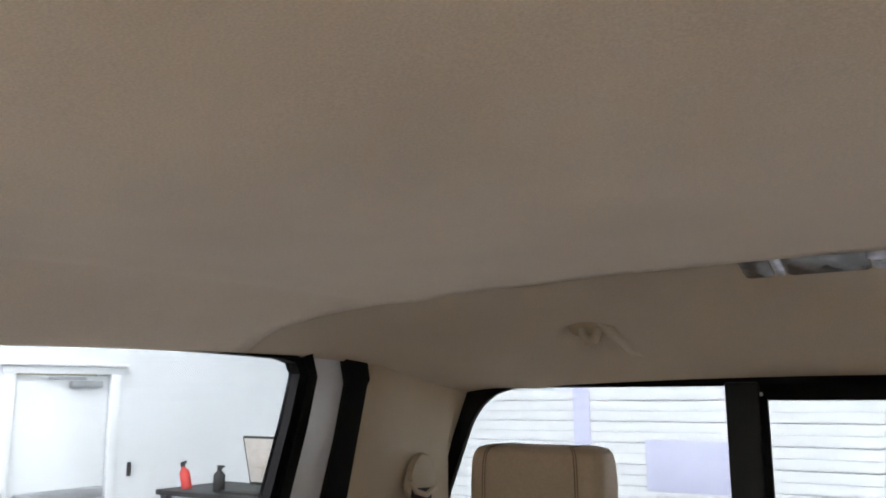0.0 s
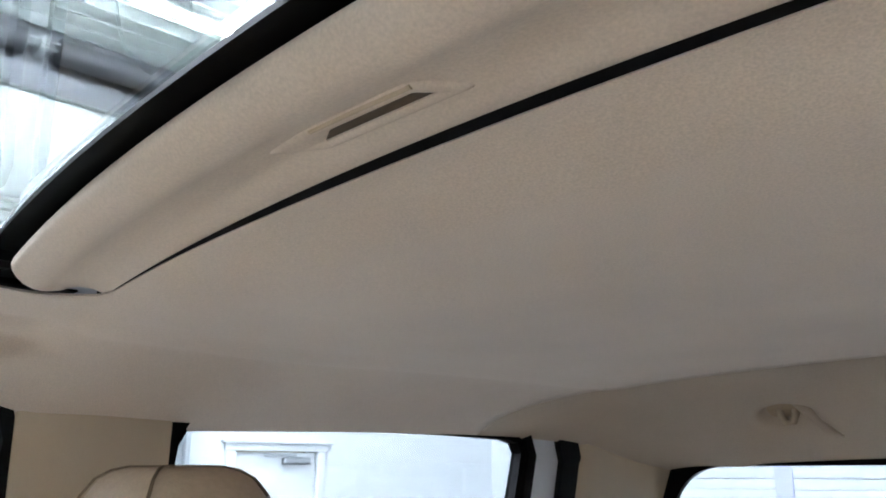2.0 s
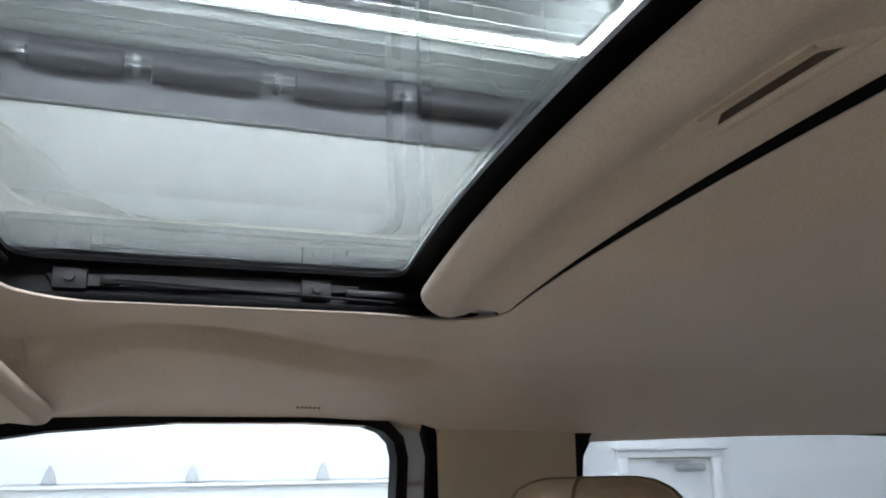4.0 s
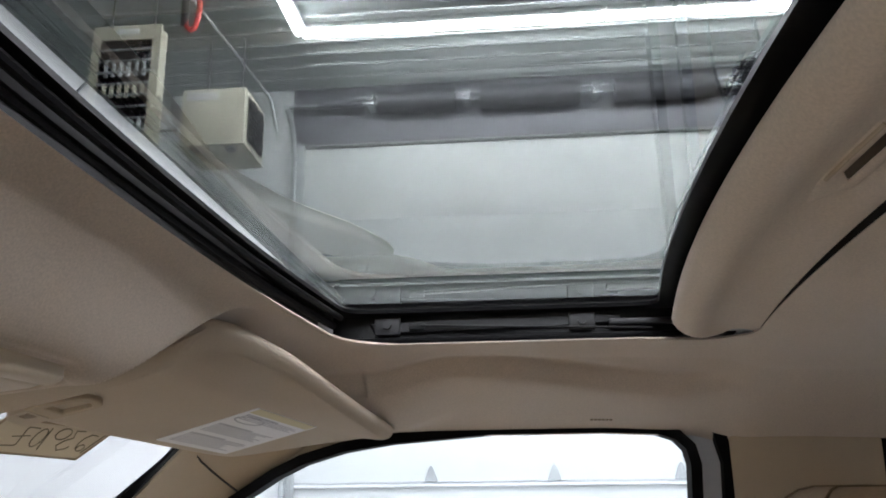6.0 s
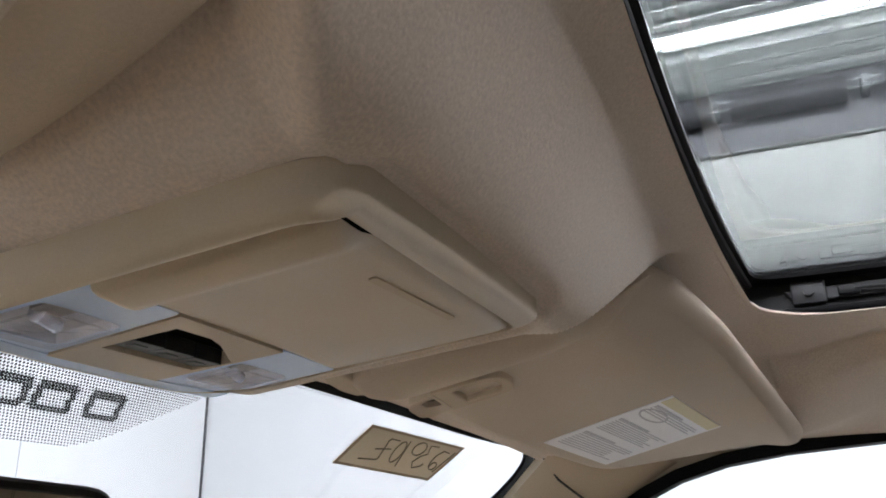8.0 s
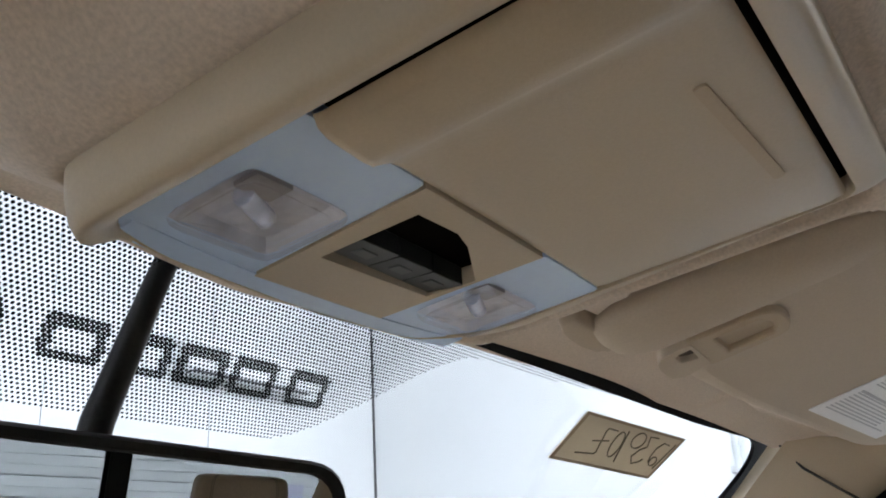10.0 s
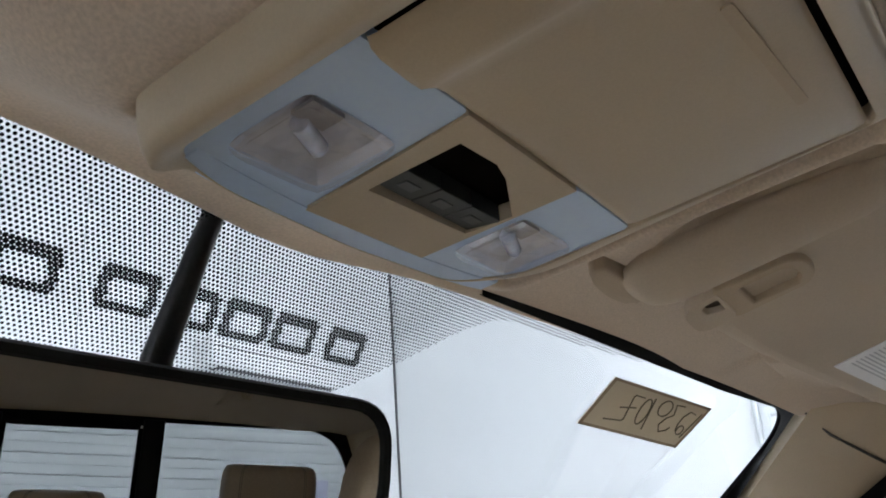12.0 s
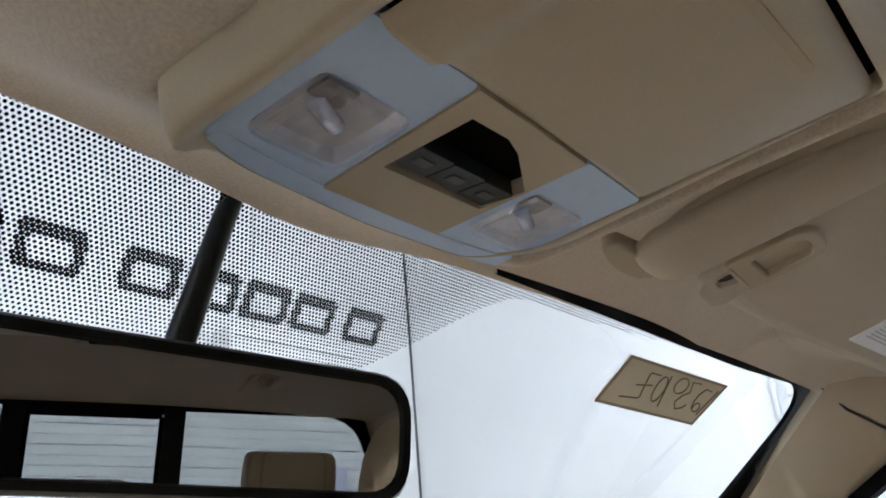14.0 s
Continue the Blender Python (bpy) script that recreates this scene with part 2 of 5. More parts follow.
def slab(points, rise, bevel=0.0, seg=3, bm=None):
    """A flat plate: an outline of 3D points, thickened along the vector rise."""
    out = bm or bmesh.new()
    low = [out.verts.new(p) for p in points]
    high = [out.verts.new(Vector(p) + Vector(rise)) for p in points]
    n = len(points)
    faces = [out.faces.new(low), out.faces.new(high[::-1])]
    for i in range(n):
        out.faces.new((low[i], high[i], high[(i + 1) % n], low[(i + 1) % n]))
    if bevel:
        edges = list({e for f in faces for e in f.edges})
        bmesh.ops.bevel(out, geom=edges, offset=bevel, segments=seg, affect="EDGES", profile=0.5)
    return out


def tube(points, radius, sides=10, bm=None, closed=False):
    """A round bar along points; radius may be a list."""
    out = bm or bmesh.new()
    pts = [Vector(p) for p in points]
    n = len(pts)
    rings = []
    side = None
    for i, p in enumerate(pts):
        a, b = (pts[(i - 1) % n], pts[(i + 1) % n]) if closed else (pts[max(i - 1, 0)], pts[min(i + 1, n - 1)])
        d = (b - a).normalized()
        if side is None:
            side = d.orthogonal() if abs(d.z) > 0.9 else d.cross(Vector((0, 0, 1)))
        side = (side - d * side.dot(d)).normalized()
        up = side.cross(d)
        r = radius[i] if isinstance(radius, (list, tuple)) else radius
        rings.append([out.verts.new(p + r * (math.cos(2 * math.pi * k / sides) * side + math.sin(2 * math.pi * k / sides) * up)) for k in range(sides)])
    for i in range(n if closed else n - 1):
        for k in range(sides):
            a, b = rings[i], rings[(i + 1) % n]
            out.faces.new((a[k], a[(k + 1) % sides], b[(k + 1) % sides], b[k]))
    if not closed:
        out.faces.new(rings[0][::-1])
        out.faces.new(rings[-1])
    return out


def disc(centre, radius, depth, axis="x", sides=20, bm=None):
    out = bm or bmesh.new()
    d = {"x": Vector((depth / 2, 0, 0)), "y": Vector((0, depth / 2, 0)), "z": Vector((0, 0, depth / 2))}[axis]
    return tube([Vector(centre) - d, Vector(centre) + d], radius, sides, out)


def ribbon(line, near, far, x0, x1, bm=None):
    """A strip beside an outline (y, z): from near to far outward of it, between two depths x0 and x1."""
    out = bm or bmesh.new()
    rows = []
    for i, (y, z) in enumerate(line):
        a, b = line[max(i - 1, 0)], line[min(i + 1, len(line) - 1)]
        d = Vector((b[0] - a[0], b[1] - a[1])).normalized()
        n = Vector((-d.y, d.x))
        p, q = Vector((y, z)) + n * near, Vector((y, z)) + n * far
        rows.append([out.verts.new((x, s.x, s.y)) for s, x in ((p, x0), (q, x0), (q, x1), (p, x1))])
    for a, b in zip(rows, rows[1:]):
        for k in range(4):
            out.faces.new((a[k], a[(k + 1) % 4], b[(k + 1) % 4], b[k]))
    out.faces.new(rows[0])
    out.faces.new(rows[-1][::-1])
    return out


def rounded(corners, radius, steps=5):
    """A polygon's corners, each turned into an arc; radius may be a list."""
    out, n = [], len(corners)
    for i, c in enumerate(corners):
        c, a, b = Vector(c), Vector(corners[i - 1]), Vector(corners[(i + 1) % n])
        r = radius[i] if isinstance(radius, (list, tuple)) else radius
        u, w = (a - c), (b - c)
        r = min(r, 0.48 * u.length, 0.48 * w.length)
        p, q = c + u.normalized() * r, c + w.normalized() * r
        for k in range(steps + 1):
            s = k / steps
            out.append((1 - s) ** 2 * p + 2 * s * (1 - s) * c + s * s * q)
    return out


def ring(outer, inner, rise, bm=None):
    """A flat frame between two outlines of equal count, thickened by rise."""
    out = bm or bmesh.new()
    n = len(outer)
    rise = Vector(rise)
    vs = [[out.verts.new(Vector(p) + d) for p in line] for line, d in ((outer, Vector()), (inner, Vector()), (inner, rise), (outer, rise))]
    for i in range(n):
        j = (i + 1) % n
        for a, b in ((0, 1), (1, 2), (2, 3), (3, 0)):
            out.faces.new((vs[a][i], vs[a][j], vs[b][j], vs[b][i]))
    return out


def step(v, a, b):
    s = min(max((v - a) / (b - a), 0.0), 1.0)
    return s * s * (3 - 2 * s)

# ---- the cab: headliner ----
SIDE_X = 0.715


def slit_y(x):
    return 0.005 - 0.027 * min(abs(x) / 0.45, 1.0) ** 2


def front_y(x):
    return 0.396 - 0.024 * min(abs(x) / 0.45, 1.0) ** 2


def header_y(x):
    return 0.704 - 0.125 * x * x


def ridge_y(x):
    return -0.878 - 0.09 * x * x + 0.150 * step(abs(x), 0.47, 0.68)


def bare_z(x, y):
    """The headliner's underside without what it does round the console."""
    ax = abs(x)
    crown = 1.957 - 0.0035 * step(-y, -0.11, -0.01) - 0.014 * step(-y, 0.0, 0.070) + 0.0085 * step(-y, 0.12, 0.6) - (0.003 + 0.009 * step(-y, 0.06, 0.32) * (1 - step(ax, 0.46, 0.69))) * min(ax / 0.53, 1.0) ** 2
    lip = 0.005 * step(ax, 0.46, 0.53)
    side = 0.070 * max((ax - 0.53) / (SIDE_X - 0.53), 0.0) ** 1.25 * (1 + 0.08 * step(-y, 0.12, 0.26)) * (1 - 0.15 * step(y, 0.58, 0.68))
    crease = 0.528 + 0.055 * step(-y, -0.27, -0.03)
    fold = step(y, -0.06, 0.03) * (0.017 * step(ax, crease, crease + 0.009) - 0.0040 * math.exp(-((ax - crease + 0.004) / 0.014) ** 2))
    rear = 0.0
    if y < ridge_y(x):
        rear = 0.118 * ((ridge_y(x) - y) / (ridge_y(x) + 1.30)) ** 1.7
    front = 0.0
    if y > front_y(x):
        front = 0.055 * ((y - front_y(x)) / (header_y(x) - front_y(x))) ** (0.70 + 0.75 * step(ax, 0.14, 0.40) * (1 - step(ax, 0.60, 0.69))) * (1 - 0.35 * step(ax, 0.5, 0.70))
    return crown - lip - math.hypot(side, math.hypot(rear, front)) - fold * (1 - step(ax, crease + 0.012, SIDE_X))


VISOR_LINE = [(0.168, 0.475), (0.174, 0.455), (0.185, 0.440), (0.202, 0.427), (0.236, 0.415), (0.335, 0.393), (0.475, 0.369), (0.585, 0.353), (0.622, 0.351), (0.642, 0.361), (0.645, 0.384), (0.619, 0.450), (0.596, 0.515), (0.584, 0.536), (0.560, 0.546), (0.466, 0.563), (0.345, 0.5825), (0.275, 0.5895), (0.240, 0.5890), (0.228, 0.5840), (0.210, 0.5855), (0.192, 0.588), (0.178, 0.583), (0.171, 0.565), (0.168, 0.50)]
DRIVER_LINE = [(0.138, 0.479), (0.149, 0.445), (0.164, 0.412), (0.182, 0.394), (0.215, 0.384), (0.33, 0.381), (0.48, 0.369)] + VISOR_LINE[7:-2] + [(0.122, 0.560), (0.130, 0.51)]


def visor_z(x, y, driver=False):
    """The lower face of a folded visor; its rear inner edge curls up into the headliner."""
    z = 1.888 - 0.096 * (x - 0.382) - 0.197 * (y - 0.445)
    if driver:
        return z - 0.020
    back = 0.412 - 0.145 * (x - 0.228)
    return z + (0.020 - 0.030 * step(x, 0.20, 0.60)) * (1 - step(y - back, 0.0, 0.045))


def beyond(x, y, line):
    """How far a point lies outside an outline; negative within."""
    best, within = 9.0, False
    for (ax, ay), (bx, by) in zip(line, line[1:] + line[:1]):
        dx, dy = bx - ax, by - ay
        k = min(max(((x - ax) * dx + (y - ay) * dy) / (dx * dx + dy * dy), 0.0), 1.0)
        best = min(best, math.hypot(x - ax - k * dx, y - ay - k * dy))
        if (ay > y) != (by > y) and x < ax + (y - ay) / dy * dx:
            within = not within
    return -best if within else best


def lining_z(x, y):
    """The height of the headliner's underside: beside the door it comes down towards the folded visor."""
    z = open_lining_z(x, y)
    ax = abs(x)
    if not 0.26 < y < 0.62 or ax < 0.43:
        return z
    off = beyond(ax, y, VISOR_LINE)
    if off > 0.09:
        return z
    at = visor_z(min(ax, 0.66), min(max(y, 0.36), 0.59), x < 0) + 0.012
    return z - min(max(z - at, 0.0), 0.024) * (1 - step(off, 0.0, 0.09)) * step(ax, 0.44, 0.58)


def open_lining_z(x, y):
    """The headliner's height without the visors' pockets."""
    ax = abs(x)
    z = bare_z(x, y)
    if y > front_y(x):
        # the front edge runs level over the windshield and drops towards the pillars
        brow = 1.900 - 0.20 * max(ax - 0.38, 0.0) ** 2 - 0.009 * math.exp(-((x - 0.05) / 0.07) ** 2)
        z += (brow - bare_z(x, header_y(x))) * ((y - front_y(x)) / (header_y(x) - front_y(x))) ** 2
    # the lining comes down to meet the overhead console
    flank = 0.099 + 0.085 * (max(0.47 - y, 0.0) / 0.053) ** 1.3
    if x < 0:
        flank -= 0.006
    near = (1 - step(ax, flank, flank + (0.018 if x > 0 else 0.075) + 0.035 * step(-y, -0.46, -0.41))) * step(y, 0.397, 0.462) * (1 - step(y, 0.610, 0.702))
    z += near * (1.8700 - 0.0035 * step(x, -0.02, 0.095) - 0.115 * (y - 0.556) - z)
    z += 0.03 * (1 - step(ax, 0.084, 0.094)) * step(y, 0.462, 0.472) * (1 - step(y, 0.612, 0.622))
    rear_edge = 0.4595 - 0.0265 * (x + 0.0955)
    z += 0.0045 * (1 - step(ax, 0.070, 0.090)) * step(y, rear_edge - 0.008, rear_edge - 0.001) * (1 - step(y, 0.470, 0.480))
    return z


HOOK_X, HOOK_Y = 0.364, -1.175


def header_z(x, y):
    """The back header: it springs up behind the lip, and has a shallow hollow for each coat hook."""
    s = (y + 1.30) / (ridge_y(x) + 1.30)
    z = lining_z(x, y - 1e-5) + (0.034 * step(s, 0.0, 0.6) + 0.020 * step(s, 0.55, 0.85)) * (1 - step(abs(x), 0.35, 0.6))
    a, b = (abs(x) - HOOK_X) / 0.042, (y - HOOK_Y) / 0.024
    return z + 0.030 * math.exp(-(a * a + b * b) ** 2)


def inner_x(v):
    r, e = 0.055, 0.14
    a = max(0.0, 1 - v / e, 1 - (1 - v) / e)
    return 0.452 - r * (1 - math.sqrt(max(0.0, 1 - a * a)))


def headliner():
    bm = bmesh.new()
    k, mid = 84, 300
    x0 = inner_x(0)
    right = [x0 + (SIDE_X - x0) * j / k for j in range(k + 1)]
    xs = [-x for x in right[::-1]] + [-x0 + 2 * x0 * j / mid for j in range(1, mid)] + right

    def grid(rows):
        for a, b in zip(rows, rows[1:]):
            for i in range(len(a) - 1):
                bm.faces.new((a[i], a[i + 1], b[i + 1], b[i]))

    def row(place):
        return [bm.verts.new((x, y, z)) for x, y, z in place]

    header = bmesh.new()
    back = []
    for j in range(57):
        s = j / 56
        back.append([header.verts.new((x, -1.30 + (ridge_y(x) + 1.30) * s, header_z(x, -1.30 + (ridge_y(x) + 1.30) * s))) for x in xs])
    back.append([header.verts.new((x, ridge_y(x) + 0.002, lining_z(x, ridge_y(x) + 1e-5) + 0.0035)) for x in xs])
    for a, b in zip(back, back[1:]):
        for i in range(len(a) - 1):
            header.faces.new((a[i], a[i + 1], b[i + 1], b[i]))
    rear = []
    for j in range(0, 41):
        s = (j / 40)
        s = 1 - (1 - s) ** 1.6
        rear.append(row([(x, ridge_y(x) + (slit_y(x) - ridge_y(x)) * s, lining_z(x, ridge_y(x) + 1e-5 + (slit_y(x) - ridge_y(x) - 2e-5) * s)) for x in xs]))
    grid(rear)
    bmesh.ops.recalc_face_normals(header, faces=header.faces[:])
    fore = []
    for j in range(171):
        s = j / 170
        fore.append(row([(x, front_y(x) + (header_y(x) - front_y(x)) * s, lining_z(x, front_y(x) + (header_y(x) - front_y(x)) * s + 1e-5)) for x in xs]))
    fore.append(row([(x, header_y(x) + 0.006, lining_z(x, header_y(x)) + 0.008) for x in xs]))
    grid(fore)
    for side in (-1, 1):
        rows = []
        for j in range(121):
            v = j / 120
            x_in = inner_x(v)
            line = []
            for i in range(k + 1):
                x = side * (x_in + (SIDE_X - x_in) * i / k)
                y = slit_y(x) + (front_y(x) - slit_y(x)) * v
                line.append((x, y, lining_z(x, min(max(y, slit_y(x) + 1e-5), front_y(x) - 1e-5))))
            rows.append(row(line if side > 0 else line[::-1]))
        grid(rows)
    bmesh.ops.remove_doubles(bm, verts=bm.verts[:], dist=2e-5)
    # the opening's edge turns up
    lip = [e for e in bm.edges if e.is_boundary and all(abs(v.co.x) < 0.4525 and -0.02 < v.co.y < 0.3965 for v in e.verts)]
    made = bmesh.ops.extrude_edge_only(bm, edges=lip)["geom"]
    for v in made:
        if isinstance(v, bmesh.types.BMVert):
            v.co += Vector((0.003 if v.co.x > 0.39 else (-0.003 if v.co.x < -0.39 else 0), 0.003 if v.co.y > 0.2 else -0.001, 0.0015))
    me = bpy.data.meshes.new("ceiling")
    bm.transform(CAB)
    bmesh.ops.recalc_face_normals(bm, faces=bm.faces[:])
    bm.to_mesh(me)
    bm.free()
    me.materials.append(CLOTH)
    smooth(me, 82)
    ob = new("ceiling", me)
    thick = ob.modifiers.new("thickness", "SOLIDIFY")
    thick.thickness, thick.offset = 0.003, 1.0
    solid("trim_back_header", header, HEADERTRIM, "tan header over the back window, browner than the headliner", "header panel", kind="structure", angle=60)
    return tagged(ob, "tan cloth headliner over the whole cab, with a sunroof opening", "headliner", kind="structure")


headliner()

# ---- outer roof skin, floor and lower walls that close the cab ----
roof = bmesh.new()
for a, b in (((-0.76, -1.36, 2.005), (0.76, -0.05, 2.012)), ((-0.76, 0.42, 2.005), (0.76, 0.74, 2.012)), ((-0.76, -0.05, 2.005), (-0.485, 0.42, 2.012)), ((0.485, -0.05, 2.005), (0.76, 0.42, 2.012))):
    block(a, b, bm=roof)
for x in (-0.76, 0.745):
    block((x, -1.36, 1.893), (x + 0.015, 0.60, 2.005), bm=roof)
block((-0.76, -1.36, 1.85), (0.76, -1.345, 2.005), bm=roof)
solid("wall_roof", roof, BODY, "white painted steel roof skin of the cab", "roof", kind="structure")
low = bmesh.new()
for x in (-0.80, 0.76):
    block((x, -1.36, 0.75), (x + 0.04, 1.25, 1.48), 0.01, bm=low)
block((-0.80, -1.40, 0.75), (0.80, -1.36, 1.50), 0.01, bm=low)
solid("wall_doors", low, TRIM, "tan lower door and back panels", "panel", kind="structure")
dash = block((-0.78, 0.95, 0.75), (0.78, 1.45, 1.42), 0.05, 3)
solid("wall_dashboard", dash, TRIM, "tan dashboard under the windshield", "dashboard", kind="structure")
solid("floor_cab", block((-0.80, -1.36, 0.70), (0.80, 1.25, 0.75)), CARPET, "tan carpeted floor of the cab", "floor", kind="structure")

# ---- door openings, seals, pillars ----
FRONT_LINE = [(1.02, 1.46), (0.83, 1.60), (0.70, 1.700), (0.62, 1.764), (0.558, 1.803), (0.515, 1.830), (0.480, 1.8465), (0.430, 1.861), (0.368, 1.8705), (0.239, 1.880), (0.10, 1.880), (0.034, 1.877), (0.014, 1.870), (0.002, 1.858), (-0.002, 1.840), (0.000, 1.80), (0.004, 1.45)]
REAR_LINE = [(-0.235, 1.45), (-0.240, 1.80), (-0.245, 1.840), (-0.258, 1.862), (-0.283, 1.872), (-0.45, 1.871), (-0.606, 1.867), (-0.75, 1.864), (-0.850, 1.861), (-0.876, 1.855), (-0.885, 1.838), (-0.866, 1.77), (-0.829, 1.663), (-0.765, 1.46)]


def mirrored(bm, side):
    if side < 0:
        bmesh.ops.scale(bm, vec=(-1, 1, 1), verts=bm.verts[:])
    return bm


def side_of_cab(side):
    for line, tag_text in ((FRONT_LINE, "front"), (REAR_LINE, "rear")):
        back = line[::-1]
        solid("trim_seal", mirrored(ribbon(back, 0.0, 0.013, 0.700 if tag_text == "front" else 0.712, 0.735), side), RUBBER, f"black rubber seal round the {tag_text} door window", "seal", kind="structure")
        pane_ob = solid("window_pane", mirrored(slab([(0.728, y, z) for y, z in line], (0.004, 0, 0)), side), SIDEGLASS if tag_text == "front" else REARGLASS, f"{'clear' if tag_text == 'front' else 'lightly tinted'} glass of the {tag_text} side window", "window", kind="structure")
        glaze(pane_ob, (-side, 0, 0))
    solid("trim_door_frame", mirrored(ribbon(FRONT_LINE[2:10][::-1], 0.011, 0.050, 0.717, 0.740), side), TRIM, "tan trim over the front door's seal", "trim", kind="structure")
    # painted door edges and the second seals beside the pillars
    post = FRONT_LINE[-6:][::-1]
    solid("trim_door_edge", mirrored(ribbon(post, 0.013, 0.040, 0.716, 0.742), side), BODY, "white painted door edge beside the pillar", "trim", kind="structure")
    solid("trim_pillar_seal", mirrored(ribbon(post, 0.038, 0.053, 0.698, 0.742), side), RUBBER, "black rubber seal on the middle pillar", "seal", kind="structure")
    head = REAR_LINE[:5][::-1]
    solid("trim_pillar_seal", mirrored(ribbon(head, 0.010, 0.034, 0.696, 0.742), side), RUBBER, "black rubber seal on the middle pillar", "seal", kind="structure")
    tail = REAR_LINE[-5:][::-1]
    solid("trim_pillar_seal", mirrored(ribbon(tail, 0.012, 0.032, 0.704, 0.742), side), RUBBER, "black rubber seal on the rear door edge", "seal", kind="structure")
    solid("trim_door_edge", mirrored(ribbon(tail, 0.030, 0.118, 0.722, 0.742), side), BODY, "white painted door edge beside the rear pillar", "trim", kind="structure")
    solid("trim_pillar_seal", mirrored(ribbon(tail, 0.114, 0.170, 0.708, 0.742), side), RUBBER, "black rubber seal on the rear pillar", "seal", kind="structure")
    # middle pillar
    bm = slab(rounded([(0.698, -0.052, 1.44), (0.694, -0.049, 1.878), (0.694, -0.226, 1.878), (0.698, -0.218, 1.44)], 0.012), (0.045, 0, 0), 0.006)
    solid("trim_middle_pillar", mirrored(bm, side), TRIM, "tan plastic cover of the middle pillar", "pillar", kind="structure")
    # rear pillar: a shell that bends round to the back window
    bm = bmesh.new()
    rows = []
    for z in (1.40, 1.55, 1.65, 1.72, 1.78, 1.82, 1.85, 1.872):
        lean = (1.872 - z) * 0.33
        f = -1.052 + 0.28 * (1.872 - z) if z < 1.85 else -1.056
        far = 0.660 + (1.835 - z) * 0.40 if z < 1.835 else 0.655
        line = [(0.742, f + 0.004), (0.712, f), (0.704, f - 0.012), (0.706, -1.10), (0.708, -1.17), (0.704, -1.225), (0.692, -1.262), (min(far + 0.012, 0.735), -1.292), (min(far, 0.73), -1.302), (min(far, 0.73), -1.33)]
        rows.append([bm.verts.new((x, y, z)) for x, y in line])
    for a, b in zip(rows, rows[1:]):
        for i in range(len(a) - 1):
            bm.faces.new((a[i], a[i + 1], b[i + 1], b[i]))
    solid("trim_rear_pillar", mirrored(bm, side), TRIM, "tan plastic cover of the rear pillar", "pillar", kind="structure", angle=60)
    # windshield pillar
    bm = bmesh.new()
    rows = []
    for y_a, z_a, y_b, z_b in ((0.640, 1.890, 0.485, 1.868), (0.668, 1.862, 0.520, 1.846), (0.725, 1.806, 0.574, 1.806), (0.800, 1.730, 0.660, 1.742), (0.900, 1.630, 0.775, 1.652), (1.06, 1.47, 0.96, 1.50)):
        lean = (1.89 - z_a) * 0.10
        line = [(0.760 + lean, y_a + 0.004, z_a + 0.006), (0.745 + lean, y_a - 0.008, z_a + 0.003), (0.710 + lean, y_a - 0.022, z_a), (0.692 + lean, y_a * 0.85 + y_b * 0.15, z_a * 0.85 + z_b * 0.15 - 0.002), (0.685 + lean, y_a * 0.5 + y_b * 0.5, z_a * 0.5 + z_b * 0.5 - 0.004),
                (0.690 + lean, y_a * 0.15 + y_b * 0.85, z_a * 0.15 + z_b * 0.85), (0.700 + lean, y_b, z_b), (0.735 + lean, y_b - 0.006, z_b)]
        rows.append([bm.verts.new(p) for p in line])
    for a, b in zip(rows, rows[1:]):
        for i in range(len(a) - 1):
            bm.faces.new((a[i], a[i + 1], b[i + 1], b[i]))
    line = rounded([(0.195, 0.691, 1.8987), (0.583, 0.674, 1.892), (0.780, 0.657, 1.890), (0.726, 0.749, 1.794), (0.687, 0.813, 1.727), (0.69, 1.06, 1.47)], [0.0, 0.02, 0.085, 0.02, 0.02, 0.0], 10)
    seal = bmesh.new()
    prev = None
    for p in line:
        away = (p - Vector((0.36, 0.80, 1.76))).normalized() * (0.006 + 0.044 * min(1.0, max(0.0, (p.x - 0.195) / 0.38)) if p.z > 1.88 else 0.060)
        now = [seal.verts.new(q) for q in (p, p + away, p + away + Vector((0, 0.003, 0.003)), p + Vector((0, 0.003, 0.003)))]
        if prev:
            for i in range(4):
                seal.faces.new((prev[i], prev[(i + 1) % 4], now[(i + 1) % 4], now[i]))
        prev = now
    joint = tube([(0.7080, 0.632, 1.880), (0.6950, 0.622, 1.8665), (0.6895, 0.610, 1.852), (0.6880, 0.594, 1.8395), (0.6900, 0.578, 1.827), (0.6940, 0.562, 1.815)], 0.0014, 6)
    solid("trim_pillar_joint", mirrored(joint, side), CABLE, "thin dark joint between header and pillar covers", "joint", kind="structure")
    solid("trim_windshield_seal", mirrored(seal, side), RUBBER, "black rubber seal between windshield and pillar", "seal", kind="structure", angle=60)
    solid("trim_windshield_pillar", mirrored(bm, side), TRIM, "tan plastic cover of the windshield pillar", "pillar", kind="structure", angle=60)


side_of_cab(1)
side_of_cab(-1)

# ---- back window ----
def back_outline(grow):
    return [(x, -1.312, z) for x, z in ((v.x, v.z) for v in rounded([(-0.585 - grow - 0.055, 0, 1.816 + grow), (0.585 + grow + 0.055, 0, 1.816 + grow), (0.80 + grow, 0, 1.42 - grow), (-0.80 - grow, 0, 1.42 - grow)], [0.085, 0.085, 0.03, 0.03], 8))]


